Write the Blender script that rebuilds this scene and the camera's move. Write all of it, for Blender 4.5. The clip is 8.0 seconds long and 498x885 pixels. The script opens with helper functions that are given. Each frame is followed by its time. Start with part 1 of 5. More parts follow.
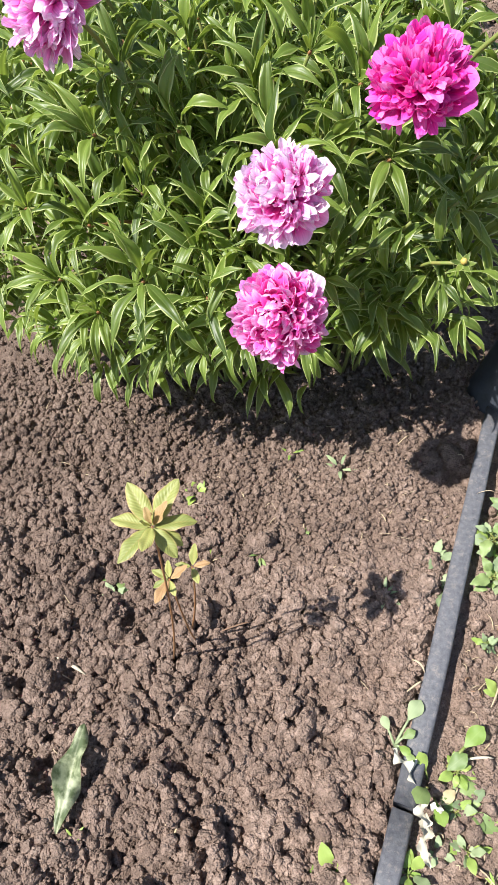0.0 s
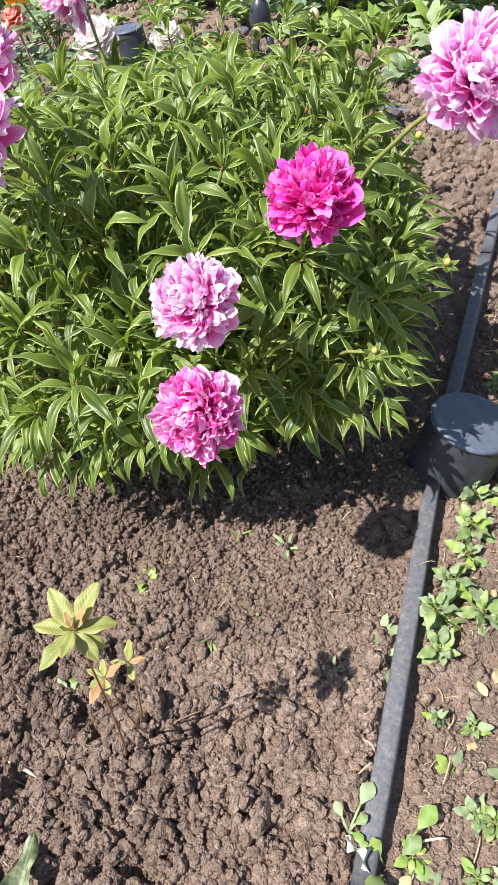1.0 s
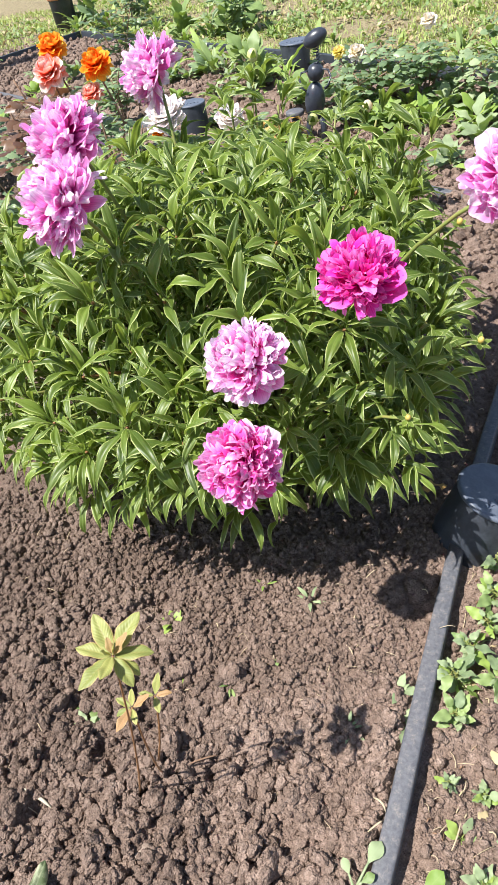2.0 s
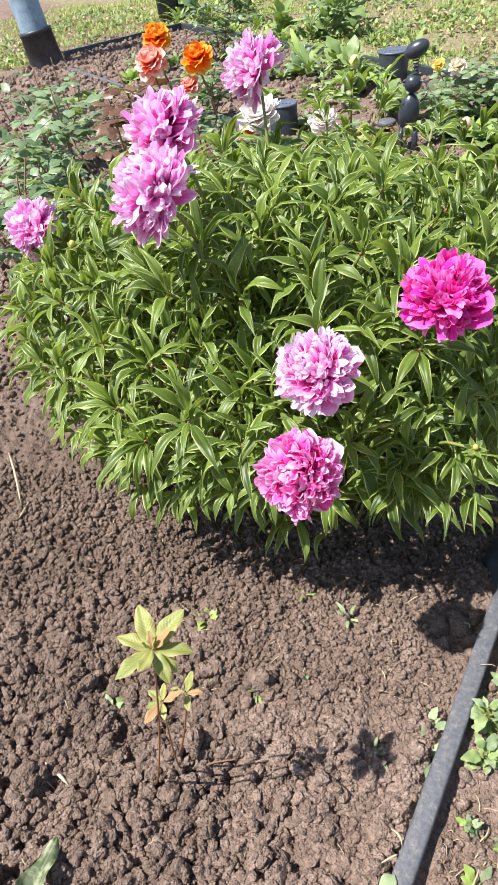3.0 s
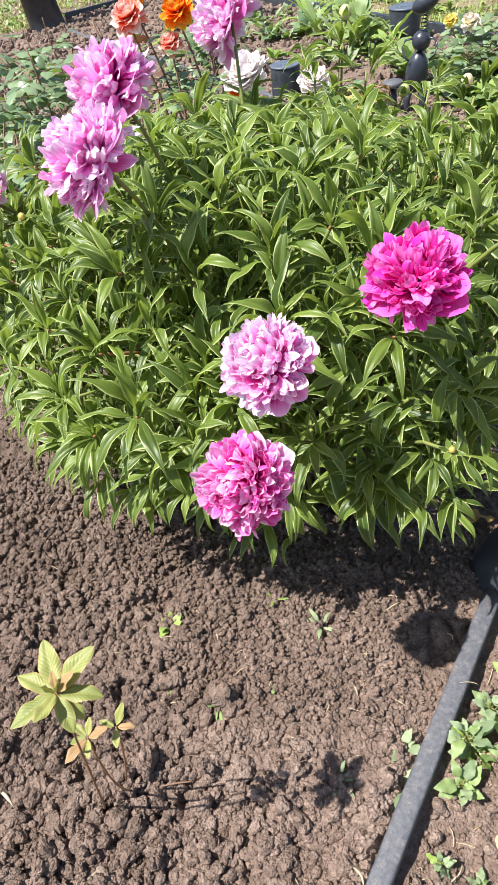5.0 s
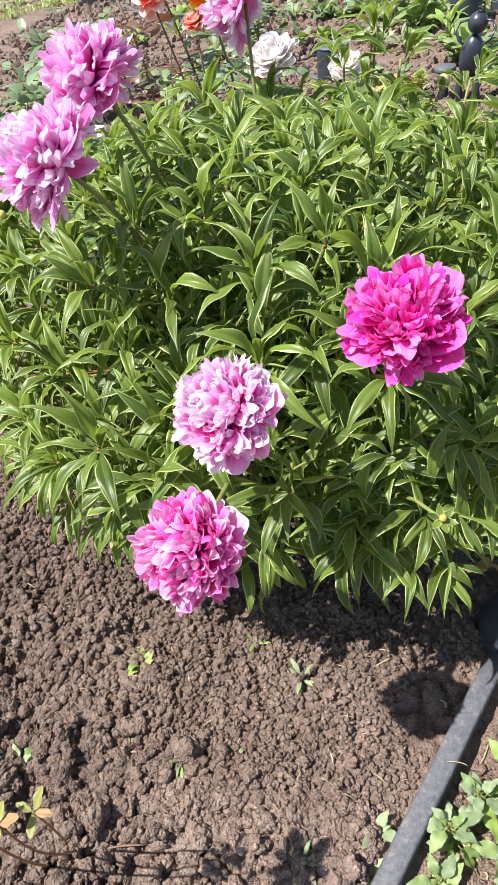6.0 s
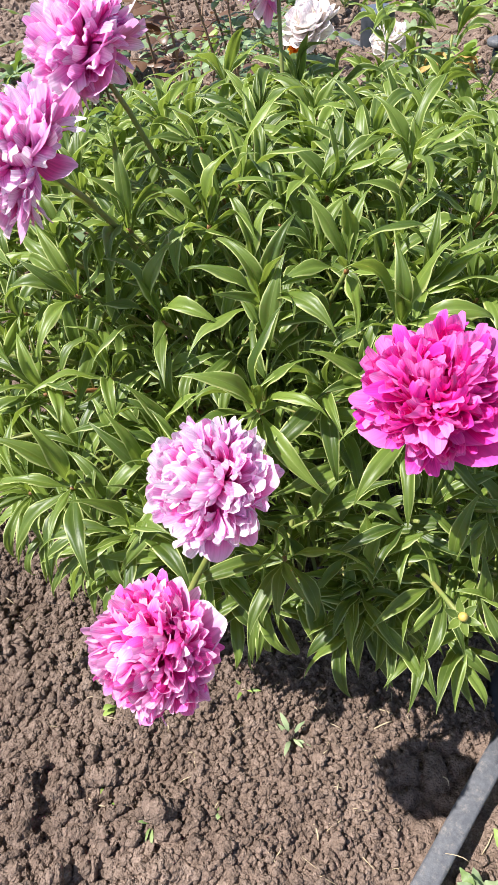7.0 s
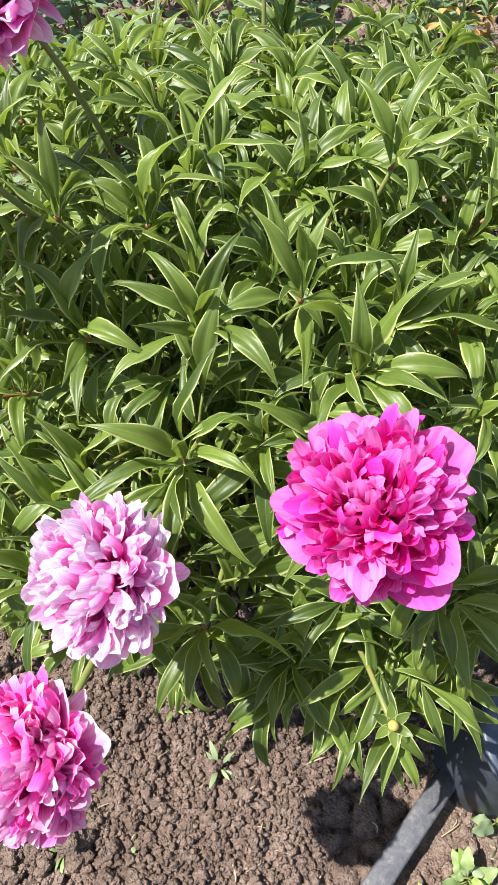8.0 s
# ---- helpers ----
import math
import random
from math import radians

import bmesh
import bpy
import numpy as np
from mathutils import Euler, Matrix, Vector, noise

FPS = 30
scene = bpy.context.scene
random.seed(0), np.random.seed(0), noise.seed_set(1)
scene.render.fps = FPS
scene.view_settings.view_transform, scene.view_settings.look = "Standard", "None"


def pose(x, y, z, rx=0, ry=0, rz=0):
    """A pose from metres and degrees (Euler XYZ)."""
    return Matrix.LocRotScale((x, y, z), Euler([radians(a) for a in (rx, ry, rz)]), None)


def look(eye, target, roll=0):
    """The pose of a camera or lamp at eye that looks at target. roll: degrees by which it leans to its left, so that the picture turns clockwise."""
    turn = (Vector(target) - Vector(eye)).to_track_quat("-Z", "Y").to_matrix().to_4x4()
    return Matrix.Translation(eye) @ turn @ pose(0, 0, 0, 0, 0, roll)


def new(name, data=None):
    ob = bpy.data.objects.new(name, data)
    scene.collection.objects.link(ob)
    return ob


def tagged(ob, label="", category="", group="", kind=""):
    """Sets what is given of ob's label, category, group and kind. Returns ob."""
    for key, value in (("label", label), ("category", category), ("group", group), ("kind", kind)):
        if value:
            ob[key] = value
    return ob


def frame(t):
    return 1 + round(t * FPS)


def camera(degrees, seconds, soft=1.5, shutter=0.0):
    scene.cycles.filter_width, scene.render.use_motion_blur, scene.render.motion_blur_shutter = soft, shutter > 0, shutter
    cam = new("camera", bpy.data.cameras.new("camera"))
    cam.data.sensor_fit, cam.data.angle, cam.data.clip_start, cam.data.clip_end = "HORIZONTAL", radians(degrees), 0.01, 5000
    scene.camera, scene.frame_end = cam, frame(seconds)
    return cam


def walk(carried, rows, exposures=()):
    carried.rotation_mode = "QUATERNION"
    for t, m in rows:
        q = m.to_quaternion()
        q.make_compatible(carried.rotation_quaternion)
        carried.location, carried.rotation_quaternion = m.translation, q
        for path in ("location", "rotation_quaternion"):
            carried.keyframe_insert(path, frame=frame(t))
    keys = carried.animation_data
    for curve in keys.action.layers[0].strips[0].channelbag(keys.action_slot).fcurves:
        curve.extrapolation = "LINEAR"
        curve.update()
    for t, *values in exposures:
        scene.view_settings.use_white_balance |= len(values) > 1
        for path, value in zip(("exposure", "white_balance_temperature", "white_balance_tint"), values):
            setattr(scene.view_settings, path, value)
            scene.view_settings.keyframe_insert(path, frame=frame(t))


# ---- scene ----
cam = camera(41.8, 8.0, soft=1.0)
PATH = [
    (0, (0.217, -0.48, 0.971), (-0.219, 0.684, -0.596), -15.6),
    (0.5, (0.272, -0.455, 0.982), (-0.101, 0.778, -0.547), -17.8),
    (1, (0.29, -0.468, 1.002), (-0.088, 0.859, -0.446), -15.5),
    (1.5, (0.289, -0.49, 1.028), (-0.118, 0.92, -0.331), -13.4),
    (2, (0.283, -0.512, 1.041), (-0.161, 0.927, -0.275), -12.0),
    (2.2, (0.286, -0.519, 1.039), (-0.21, 0.93, -0.247), -11.6),
    (3.3, (0.256, -0.498, 1.045), (-0.334, 0.897, -0.262), -8.2),
    (3.5, (0.265, -0.493, 1.042), (-0.335, 0.89, -0.273), -8.9),
    (4, (0.263, -0.483, 1.035), (-0.269, 0.915, -0.293), -7.2),
    (4.2, (0.267, -0.487, 1.025), (-0.232, 0.929, -0.296), -7.5),
    (5.3, (0.333, -0.343, 0.992), (-0.323, 0.969, -0.366), -9.5),
    (5.5, (0.346, -0.322, 0.992), (-0.327, 1.0, -0.349), -8.6),
    (6, (0.344, -0.241, 0.971), (-0.38, 1.018, -0.403), -10.0),
    (6.5, (0.33, -0.139, 0.946), (-0.363, 1.029, -0.522), -9.3),
    (7, (0.306, -0.102, 0.956), (-0.446, 1.066, -0.482), -8.5),
    (7.5, (0.276, -0.044, 0.951), (-0.463, 1.002, -0.585), -6.0),
    (8, (0.288, 0.046, 0.955), (-0.37, 1.093, -0.617), -4.0),
]
walk(cam, [(t, look(eye, target, roll)) for t, eye, target, roll in PATH])

# ---- light ----
SUN_DIR = Vector((0.445, 0.32, -1.0)).normalized()
world = bpy.data.worlds.new("sky")
scene.world = world
world.use_nodes = True
wn = world.node_tree
sky = wn.nodes.new("ShaderNodeTexSky")
sky.sky_type = "NISHITA"
sky.sun_disc = False
sky.sun_elevation = math.asin(-SUN_DIR.z)
sky.sun_rotation = math.atan2(-SUN_DIR.x, -SUN_DIR.y)
wn.links.new(sky.outputs[0], wn.nodes["Background"].inputs[0])
wn.nodes["Background"].inputs[1].default_value = 0.085
sun_data = bpy.data.lights.new("sun", "SUN")
sun_data.energy = 5.0
scene.view_settings.exposure = 0.98
sun_data.angle = radians(0.55)
sun_data.color = (1.0, 0.965, 0.92)
sun = new("sun", sun_data)
sun.matrix_world = look(-SUN_DIR * 20, (0, 0, 0))

# ---- materials ----
def nodes_of(name):
    m = bpy.data.materials.new(name)
    m.use_nodes = True
    t = m.node_tree
    return m, t, t.nodes, t.links, t.nodes["Principled BSDF"]


def ramp(nd, stops):
    r = nd.new("ShaderNodeValToRGB")
    while len(r.color_ramp.elements) < len(stops):
        r.color_ramp.elements.new(0.5)
    for e, (p, c) in zip(r.color_ramp.elements, stops):
        e.position, e.color = p, (*c, 1)
    return r


def mixed(nd, ln, fac, a, b, mode="MIX"):
    m = nd.new("ShaderNodeMix")
    m.data_type, m.blend_type = "RGBA", mode
    for socket, v in ((m.inputs[0], fac), (m.inputs[6], a), (m.inputs[7], b)):
        if isinstance(v, (int, float)):
            socket.default_value = v
        elif isinstance(v, tuple):
            socket.default_value = (*v, 1)
        else:
            ln.new(v, socket)
    return m.outputs[2]


def noise_tex(nd, ln, vec, scale, detail=5, rough=0.6):
    n = nd.new("ShaderNodeTexNoise")
    n.inputs["Scale"].default_value = scale
    n.inputs["Detail"].default_value = detail
    n.inputs["Roughness"].default_value = rough
    if vec is not None:
        ln.new(vec, n.inputs["Vector"])
    return n.outputs["Fac"]


def math_node(nd, ln, op, a, b=0.0):
    m = nd.new("ShaderNodeMath")
    m.operation = op
    for s, v in zip(m.inputs, (a, b)):
        if isinstance(v, (int, float)):
            s.default_value = v
        else:
            ln.new(v, s)
    return m.outputs[0]


def bumped(nd, ln, height, strength, dist, b):
    k = nd.new("ShaderNodeBump")
    k.inputs["Strength"].default_value = strength
    k.inputs["Distance"].default_value = dist
    ln.new(height, k.inputs["Height"])
    ln.new(k.outputs[0], b.inputs["Normal"])


def random_of(nd, ln):
    """A random number for each separate piece, whether an object or an island of a joined mesh."""
    oi = nd.new("ShaderNodeObjectInfo")
    ge = nd.new("ShaderNodeNewGeometry")
    s = math_node(nd, ln, "ADD", oi.outputs["Random"], ge.outputs["Random Per Island"])
    return math_node(nd, ln, "FRACT", s)


def soil_material(name, dark, mid, light):
    m, t, nd, ln, b = nodes_of(name)
    pos = nd.new("ShaderNodeNewGeometry").outputs["Position"]
    big = noise_tex(nd, ln, pos, 5.0, 4)
    small = noise_tex(nd, ln, pos, 90.0, 6, 0.7)
    fine = noise_tex(nd, ln, pos, 420.0, 4, 0.7)
    c1 = ramp(nd, ((0.3, dark), (0.5, mid), (0.72, light)))
    s = math_node(nd, ln, "ADD", math_node(nd, ln, "MULTIPLY", big, 0.35), math_node(nd, ln, "MULTIPLY", small, 0.65))
    ln.new(s, c1.inputs[0])
    g = ramp(nd, ((0.35, (0.72, 0.7, 0.68)), (0.65, (1.15, 1.12, 1.1))))
    ln.new(fine, g.inputs[0])
    col = mixed(nd, ln, 1.0, c1.outputs[0], g.outputs[0], "MULTIPLY")
    # a paler, drier crust towards the edging and the near end of the bed
    sp = nd.new("ShaderNodeSeparateXYZ")
    ln.new(pos, sp.inputs[0])
    dry = math_node(nd, ln, "SUBTRACT", sp.outputs[0], math_node(nd, ln, "MULTIPLY", sp.outputs[1], 0.75))
    dry = math_node(nd, ln, "ADD", dry, math_node(nd, ln, "MULTIPLY", noise_tex(nd, ln, pos, 9.0, 5), 0.35))
    dry = math_node(nd, ln, "MULTIPLY", math_node(nd, ln, "ADD", dry, 0.6), 0.714)
    crust = ramp(nd, ((0.18, (0.74, 0.74, 0.74)), (0.543, (0.90, 0.90, 0.90)), (0.871, (1.06, 1.06, 1.06))))
    ln.new(dry, crust.inputs[0])
    dist = nd.new("ShaderNodeVectorMath")
    dist.operation = "LENGTH"
    ln.new(pos, dist.inputs[0])
    local = nd.new("ShaderNodeMapRange")
    local.inputs[1].default_value, local.inputs[2].default_value = 0.8, 2.0
    local.inputs[3].default_value, local.inputs[4].default_value = 1.0, 0.0
    ln.new(dist.outputs["Value"], local.inputs[0])
    col = mixed(nd, ln, local.outputs[0], col, mixed(nd, ln, 1.0, col, crust.outputs[0], "MULTIPLY"))
    # dry thatch and moss under the far lawn
    far = math_node(nd, ln, "SUBTRACT", math_node(nd, ln, "ADD", sp.outputs[1], math_node(nd, ln, "MULTIPLY", sp.outputs[0], 0.93)), 4.16)
    far = math_node(nd, ln, "MULTIPLY", math_node(nd, ln, "ADD", far, math_node(nd, ln, "MULTIPLY", noise_tex(nd, ln, pos, 3.0, 4), 0.3)), 3.0)
    thatch = ramp(nd, ((0.36, (0.10, 0.08, 0.045)), (0.47, (0.24, 0.20, 0.11)), (0.55, (0.36, 0.31, 0.19)), (0.66, (0.14, 0.20, 0.06))))
    ln.new(noise_tex(nd, ln, pos, 26.0, 10, 0.8), thatch.inputs[0])
    k = nd.new("ShaderNodeClamp")
    ln.new(far, k.inputs[0])
    col = mixed(nd, ln, math_node(nd, ln, "MULTIPLY", k.outputs[0], 0.85), col, thatch.outputs[0])
    rnd = random_of(nd, ln)
    rr = ramp(nd, ((0.0, (0.82, 0.8, 0.78)), (1.0, (1.16, 1.14, 1.12))))
    ln.new(rnd, rr.inputs[0])
    col = mixed(nd, ln, 1.0, col, rr.outputs[0], "MULTIPLY")
    ln.new(col, b.inputs["Base Color"])
    b.inputs["Roughness"].default_value = 0.95
    b.inputs["Specular IOR Level"].default_value = 0.25
    grain = math_node(nd, ln, "MULTIPLY", fine, 0.6)
    for scale, weight in ((560.0, 0.35), (270.0, 0.75)):
        cells = nd.new("ShaderNodeTexVoronoi")
        cells.inputs["Scale"].default_value = scale
        ln.new(pos, cells.inputs["Vector"])
        grain = math_node(nd, ln, "ADD", grain, math_node(nd, ln, "MULTIPLY", math_node(nd, ln, "SUBTRACT", 0.8, cells.outputs["Distance"]), weight))
    h = math_node(nd, ln, "ADD", math_node(nd, ln, "MULTIPLY", small, 0.25), grain)
    bumped(nd, ln, h, 1.0, 0.0042, b)
    return m


def leaf_material(name, dark, light, rim, rough=0.38, vein=0.05, rim_at=0.84, back=(0.28, 0.42, 0.05), veins=0.0, thru=0.24, patchy=0.4, patch_scale=60.0, rims=1.15, spec=0.4):
    """A leaf: u runs across from edge to edge, v from base to tip."""
    m, t, nd, ln, b = nodes_of(name)
    uv = nd.new("ShaderNodeUVMap")
    sep = nd.new("ShaderNodeSeparateXYZ")
    ln.new(uv.outputs[0], sep.inputs[0])
    across = math_node(nd, ln, "ABSOLUTE", math_node(nd, ln, "SUBTRACT", math_node(nd, ln, "MULTIPLY", sep.outputs[0], 2.0), 1.0))
    rnd = random_of(nd, ln)
    pos = nd.new("ShaderNodeNewGeometry").outputs["Position"]
    patch = noise_tex(nd, ln, pos, patch_scale, 4)
    f = math_node(nd, ln, "ADD", math_node(nd, ln, "MULTIPLY", rnd, 1 - patchy), math_node(nd, ln, "MULTIPLY", patch, patchy))
    base = ramp(nd, ((0.2, dark), (0.8, light)) if patchy < 0.8 else ((0.40, dark), (0.60, light)))
    ln.new(f, base.inputs[0])
    edge = ramp(nd, ((0.0, (0.30, 0.30, 0.30)), (vein, (0.15, 0.15, 0.15)), (vein + 0.05, (0, 0, 0)), (rim_at, (0, 0, 0)), (min(0.99, rim_at + 0.12), (1, 1, 1))))
    ln.new(across, edge.inputs[0])
    soft = math_node(nd, ln, "MULTIPLY", edge.outputs[0], math_node(nd, ln, "ADD", 0.0, math_node(nd, ln, "MULTIPLY", noise_tex(nd, ln, pos, 25.0, 2), rims)))
    col = mixed(nd, ln, soft, base.outputs[0], rim)
    if veins:
        w = nd.new("ShaderNodeTexWave")
        w.inputs["Scale"].default_value = 1.0
        w.inputs["Distortion"].default_value = 2.2
        cv = nd.new("ShaderNodeCombineXYZ")
        ln.new(math_node(nd, ln, "MULTIPLY", math_node(nd, ln, "SUBTRACT", sep.outputs[1], math_node(nd, ln, "MULTIPLY", across, 0.25)), veins), cv.inputs[0])
        ln.new(cv.outputs[0], w.inputs["Vector"])
        dk = ramp(nd, ((0.0, (0.88, 0.86, 0.80)), (0.5, (1.04, 1.04, 1.02))))
        ln.new(w.outputs["Fac"], dk.inputs[0])
        col = mixed(nd, ln, 1.0, col, dk.outputs[0], "MULTIPLY")
        bumped(nd, ln, w.outputs["Fac"], 0.18, 0.0015, b)
    else:
        bumped(nd, ln, patch, 0.15, 0.003, b)
    ln.new(col, b.inputs["Base Color"])
    b.inputs["Roughness"].default_value = rough
    b.inputs["Specular IOR Level"].default_value = spec
    tr = nd.new("ShaderNodeBsdfTranslucent")
    tr.inputs[0].default_value = (*back, 1)
    mx = nd.new("ShaderNodeMixShader")
    mx.inputs[0].default_value = thru
    ln.new(b.outputs[0], mx.inputs[1])
    ln.new(tr.outputs[0], mx.inputs[2])
    ln.new(mx.outputs[0], nd["Material Output"].inputs[0])
    return m


def petal_material(name, base, mid, tip, spread=0.16, thru=0.48):
    """A petal: v runs from its base to its tip."""
    m, t, nd, ln, b = nodes_of(name)
    uv = nd.new("ShaderNodeUVMap")
    sep = nd.new("ShaderNodeSeparateXYZ")
    ln.new(uv.outputs[0], sep.inputs[0])
    rnd = random_of(nd, ln)
    v = math_node(nd, ln, "ADD", sep.outputs[1], math_node(nd, ln, "MULTIPLY", math_node(nd, ln, "SUBTRACT", rnd, 0.5), spread * 2))
    # petal's own gradient, strengthened to paint in pink shaded depths and sunlit tips
    r = ramp(nd, ((0.50, base), (0.78, mid), (1.0, tip)))
    ln.new(v, r.inputs[0])
    streak = nd.new("ShaderNodeTexNoise")
    streak.inputs["Scale"].default_value = 1.0
    cv = nd.new("ShaderNodeCombineXYZ")
    ln.new(math_node(nd, ln, "MULTIPLY", sep.outputs[0], 16.0), cv.inputs[0])
    ln.new(math_node(nd, ln, "MULTIPLY", sep.outputs[1], 1.6), cv.inputs[1])
    ln.new(math_node(nd, ln, "MULTIPLY", rnd, 40.0), cv.inputs[2])
    ln.new(cv.outputs[0], streak.inputs["Vector"])
    s = ramp(nd, ((0.35, (0.86, 0.76, 0.84)), (0.65, (1.06, 1.06, 1.06))))
    ln.new(streak.outputs["Fac"], s.inputs[0])
    col = mixed(nd, ln, 1.0, r.outputs[0], s.outputs[0], "MULTIPLY")
    ln.new(col, b.inputs["Base Color"])
    b.inputs["Roughness"].default_value = 0.65
    b.inputs["Specular IOR Level"].default_value = 0.08
    bumped(nd, ln, streak.outputs["Fac"], 0.25, 0.002, b)
    tr = nd.new("ShaderNodeBsdfTranslucent")
    ln.new(mixed(nd, ln, 0.3, col, col, "MULTIPLY"), tr.inputs[0])
    mx = nd.new("ShaderNodeMixShader")
    mx.inputs[0].default_value = thru
    ln.new(b.outputs[0], mx.inputs[1])
    ln.new(tr.outputs[0], mx.inputs[2])
    ln.new(mx.outputs[0], nd["Material Output"].inputs[0])
    return m


def plain_material(name, a, c, scale=40.0, rough=0.6, metal=0.0, bump=0.2, dist=0.001, fine=0.0):
    m, t, nd, ln, b = nodes_of(name)
    pos = nd.new("ShaderNodeNewGeometry").outputs["Position"]
    n1 = noise_tex(nd, ln, pos, scale, 6, 0.65)
    n2 = noise_tex(nd, ln, pos, scale * 7, 3, 0.6)
    f = math_node(nd, ln, "ADD", math_node(nd, ln, "MULTIPLY", n1, 0.7), math_node(nd, ln, "MULTIPLY", n2, 0.3))
    r = ramp(nd, ((0.35, a), (0.68, c)))
    ln.new(f, r.inputs[0])
    ln.new(r.outputs[0], b.inputs["Base Color"])
    rr = nd.new("ShaderNodeMapRange")
    rr.inputs[3].default_value, rr.inputs[4].default_value = rough * 0.8, min(1.0, rough * 1.2)
    ln.new(n1, rr.inputs[0])
    ln.new(rr.outputs[0], b.inputs["Roughness"])
    b.inputs["Metallic"].default_value = metal
    bumped(nd, ln, f, bump, dist, b)
    return m


M_SOIL = soil_material("dry_soil", (0.100, 0.072, 0.058), (0.246, 0.183, 0.150), (0.43, 0.340, 0.288))
# pale rim: the thin leaf margin, plus painted sheen of the curled edge
M_LEAF = leaf_material("peony_leaf", (0.038, 0.070, 0.012), (0.162, 0.230, 0.040), (0.64, 0.69, 0.28), 0.42, 0.02, 0.82, (0.42, 0.56, 0.08), 0.0, 0.28, 0.4, 60.0, 1.3, 0.40)
M_STEM = plain_material("peony_stem", (0.12, 0.20, 0.04), (0.26, 0.22, 0.07), 30, 0.5)
M_STEM_RED = plain_material("reddish_stem", (0.19, 0.085, 0.035), (0.30, 0.15, 0.055), 30, 0.5)
M_PETAL_PALE = petal_material("pale_pink_petal", (0.96, 0.14, 0.60), (0.98, 0.57, 0.87), (0.99, 0.96, 0.99), 0.17, 0.46)
M_PETAL_PINK = petal_material("pink_petal", (0.94, 0.06, 0.50), (0.96, 0.20, 0.66), (0.98, 0.66, 0.88), 0.20, 0.48)
M_PETAL_DEEP = petal_material("deep_magenta_petal", (0.88, 0.022, 0.42), (0.93, 0.085, 0.57), (0.96, 0.33, 0.76), 0.22, 0.48)
M_PETAL_LILAC = petal_material("lilac_pink_petal", (0.95, 0.17, 0.64), (0.97, 0.48, 0.84), (0.99, 0.90, 0.98), 0.18, 0.46)
M_PETAL_GUARD = petal_material("guard_petal", (0.95, 0.26, 0.68), (0.96, 0.42, 0.78), (0.97, 0.64, 0.88), 0.12, 0.42)
M_PETAL_GUARD_DEEP = petal_material("deep_guard_petal", (0.80, 0.05, 0.46), (0.85, 0.12, 0.56), (0.90, 0.28, 0.68), 0.12)
M_ORANGE = petal_material("orange_petal", (0.93, 0.16, 0.01), (0.95, 0.33, 0.02), (0.97, 0.60, 0.08))
M_CORAL = petal_material("coral_petal", (0.94, 0.24, 0.12), (0.96, 0.46, 0.34), (0.97, 0.84, 0.75))
M_WHITE = petal_material("white_petal", (0.92, 0.90, 0.80), (0.95, 0.95, 0.91), (0.97, 0.97, 0.96), 0.15, 0.40)
M_YELLOW = petal_material("yellow_petal", (0.86, 0.72, 0.08), (0.90, 0.82, 0.18), (0.94, 0.90, 0.45), 0.15)
M_CREAM = petal_material("cream_petal", (0.88, 0.82, 0.52), (0.92, 0.90, 0.72), (0.95, 0.94, 0.86), 0.15)
M_BUD = plain_material("green_bud", (0.40, 0.42, 0.14), (0.60, 0.58, 0.28), 60, 0.45)
M_BUD_YELLOW = plain_material("spent_bud", (0.42, 0.28, 0.05), (0.62, 0.50, 0.14), 60, 0.5)
M_SEEDLING = leaf_material("yellowish_leaf", (0.165, 0.205, 0.055), (0.33, 0.345, 0.11), (0.50, 0.31, 0.15), 0.5, 0.05, 0.84, (0.42, 0.44, 0.08), 3.4, 0.2)
M_SEEDLING_RED = leaf_material("bronze_leaf", (0.34, 0.20, 0.10), (0.43, 0.30, 0.15), (0.54, 0.46, 0.20), 0.5, 0.05, 0.9, (0.5, 0.34, 0.08), 3.4, 0.2)
M_WEED = leaf_material("weed_leaf", (0.12, 0.19, 0.06), (0.27, 0.35, 0.13), (0.36, 0.43, 0.2), 0.5, 0.04, 0.92)
M_WEED_BRIGHT = leaf_material("bright_weed_leaf", (0.16, 0.26, 0.05), (0.31, 0.41, 0.10), (0.40, 0.48, 0.15), 0.5, 0.05, 0.92)
M_WEED_GREY = leaf_material("grey_green_leaf", (0.17, 0.23, 0.12), (0.33, 0.40, 0.22), (0.40, 0.46, 0.28), 0.6, 0.05, 0.92)
M_ROSE_LEAF = leaf_material("rose_leaf", (0.075, 0.125, 0.060), (0.25, 0.335, 0.18), (0.32, 0.40, 0.23), 0.36, 0.05, 0.93)
M_ROSE_RED = leaf_material("reddish_rose_leaf", (0.10, 0.05, 0.035), (0.17, 0.10, 0.06), (0.22, 0.14, 0.09), 0.4, 0.05, 0.93, (0.3, 0.12, 0.05))
M_DRY_LEAF = leaf_material("withered_leaf", (0.07, 0.095, 0.04), (0.30, 0.33, 0.20), (0.22, 0.22, 0.10), 0.5, 0.05, 0.93, (0.2, 0.22, 0.06), 0.0, 0.06, 1.0, 55.0)
M_WHITE_LEAF = leaf_material("bleached_leaf", (0.42, 0.38, 0.28), (0.66, 0.63, 0.54), (0.62, 0.58, 0.46), 0.8, 0.05, 0.93, (0.6, 0.58, 0.5), 0.0, 0.1)
M_OCHRE_LEAF = leaf_material("ochre_leaf", (0.36, 0.20, 0.06), (0.50, 0.31, 0.10), (0.5, 0.35, 0.14), 0.7, 0.07, 0.93, (0.4, 0.25, 0.05), 7.0, 0.15)
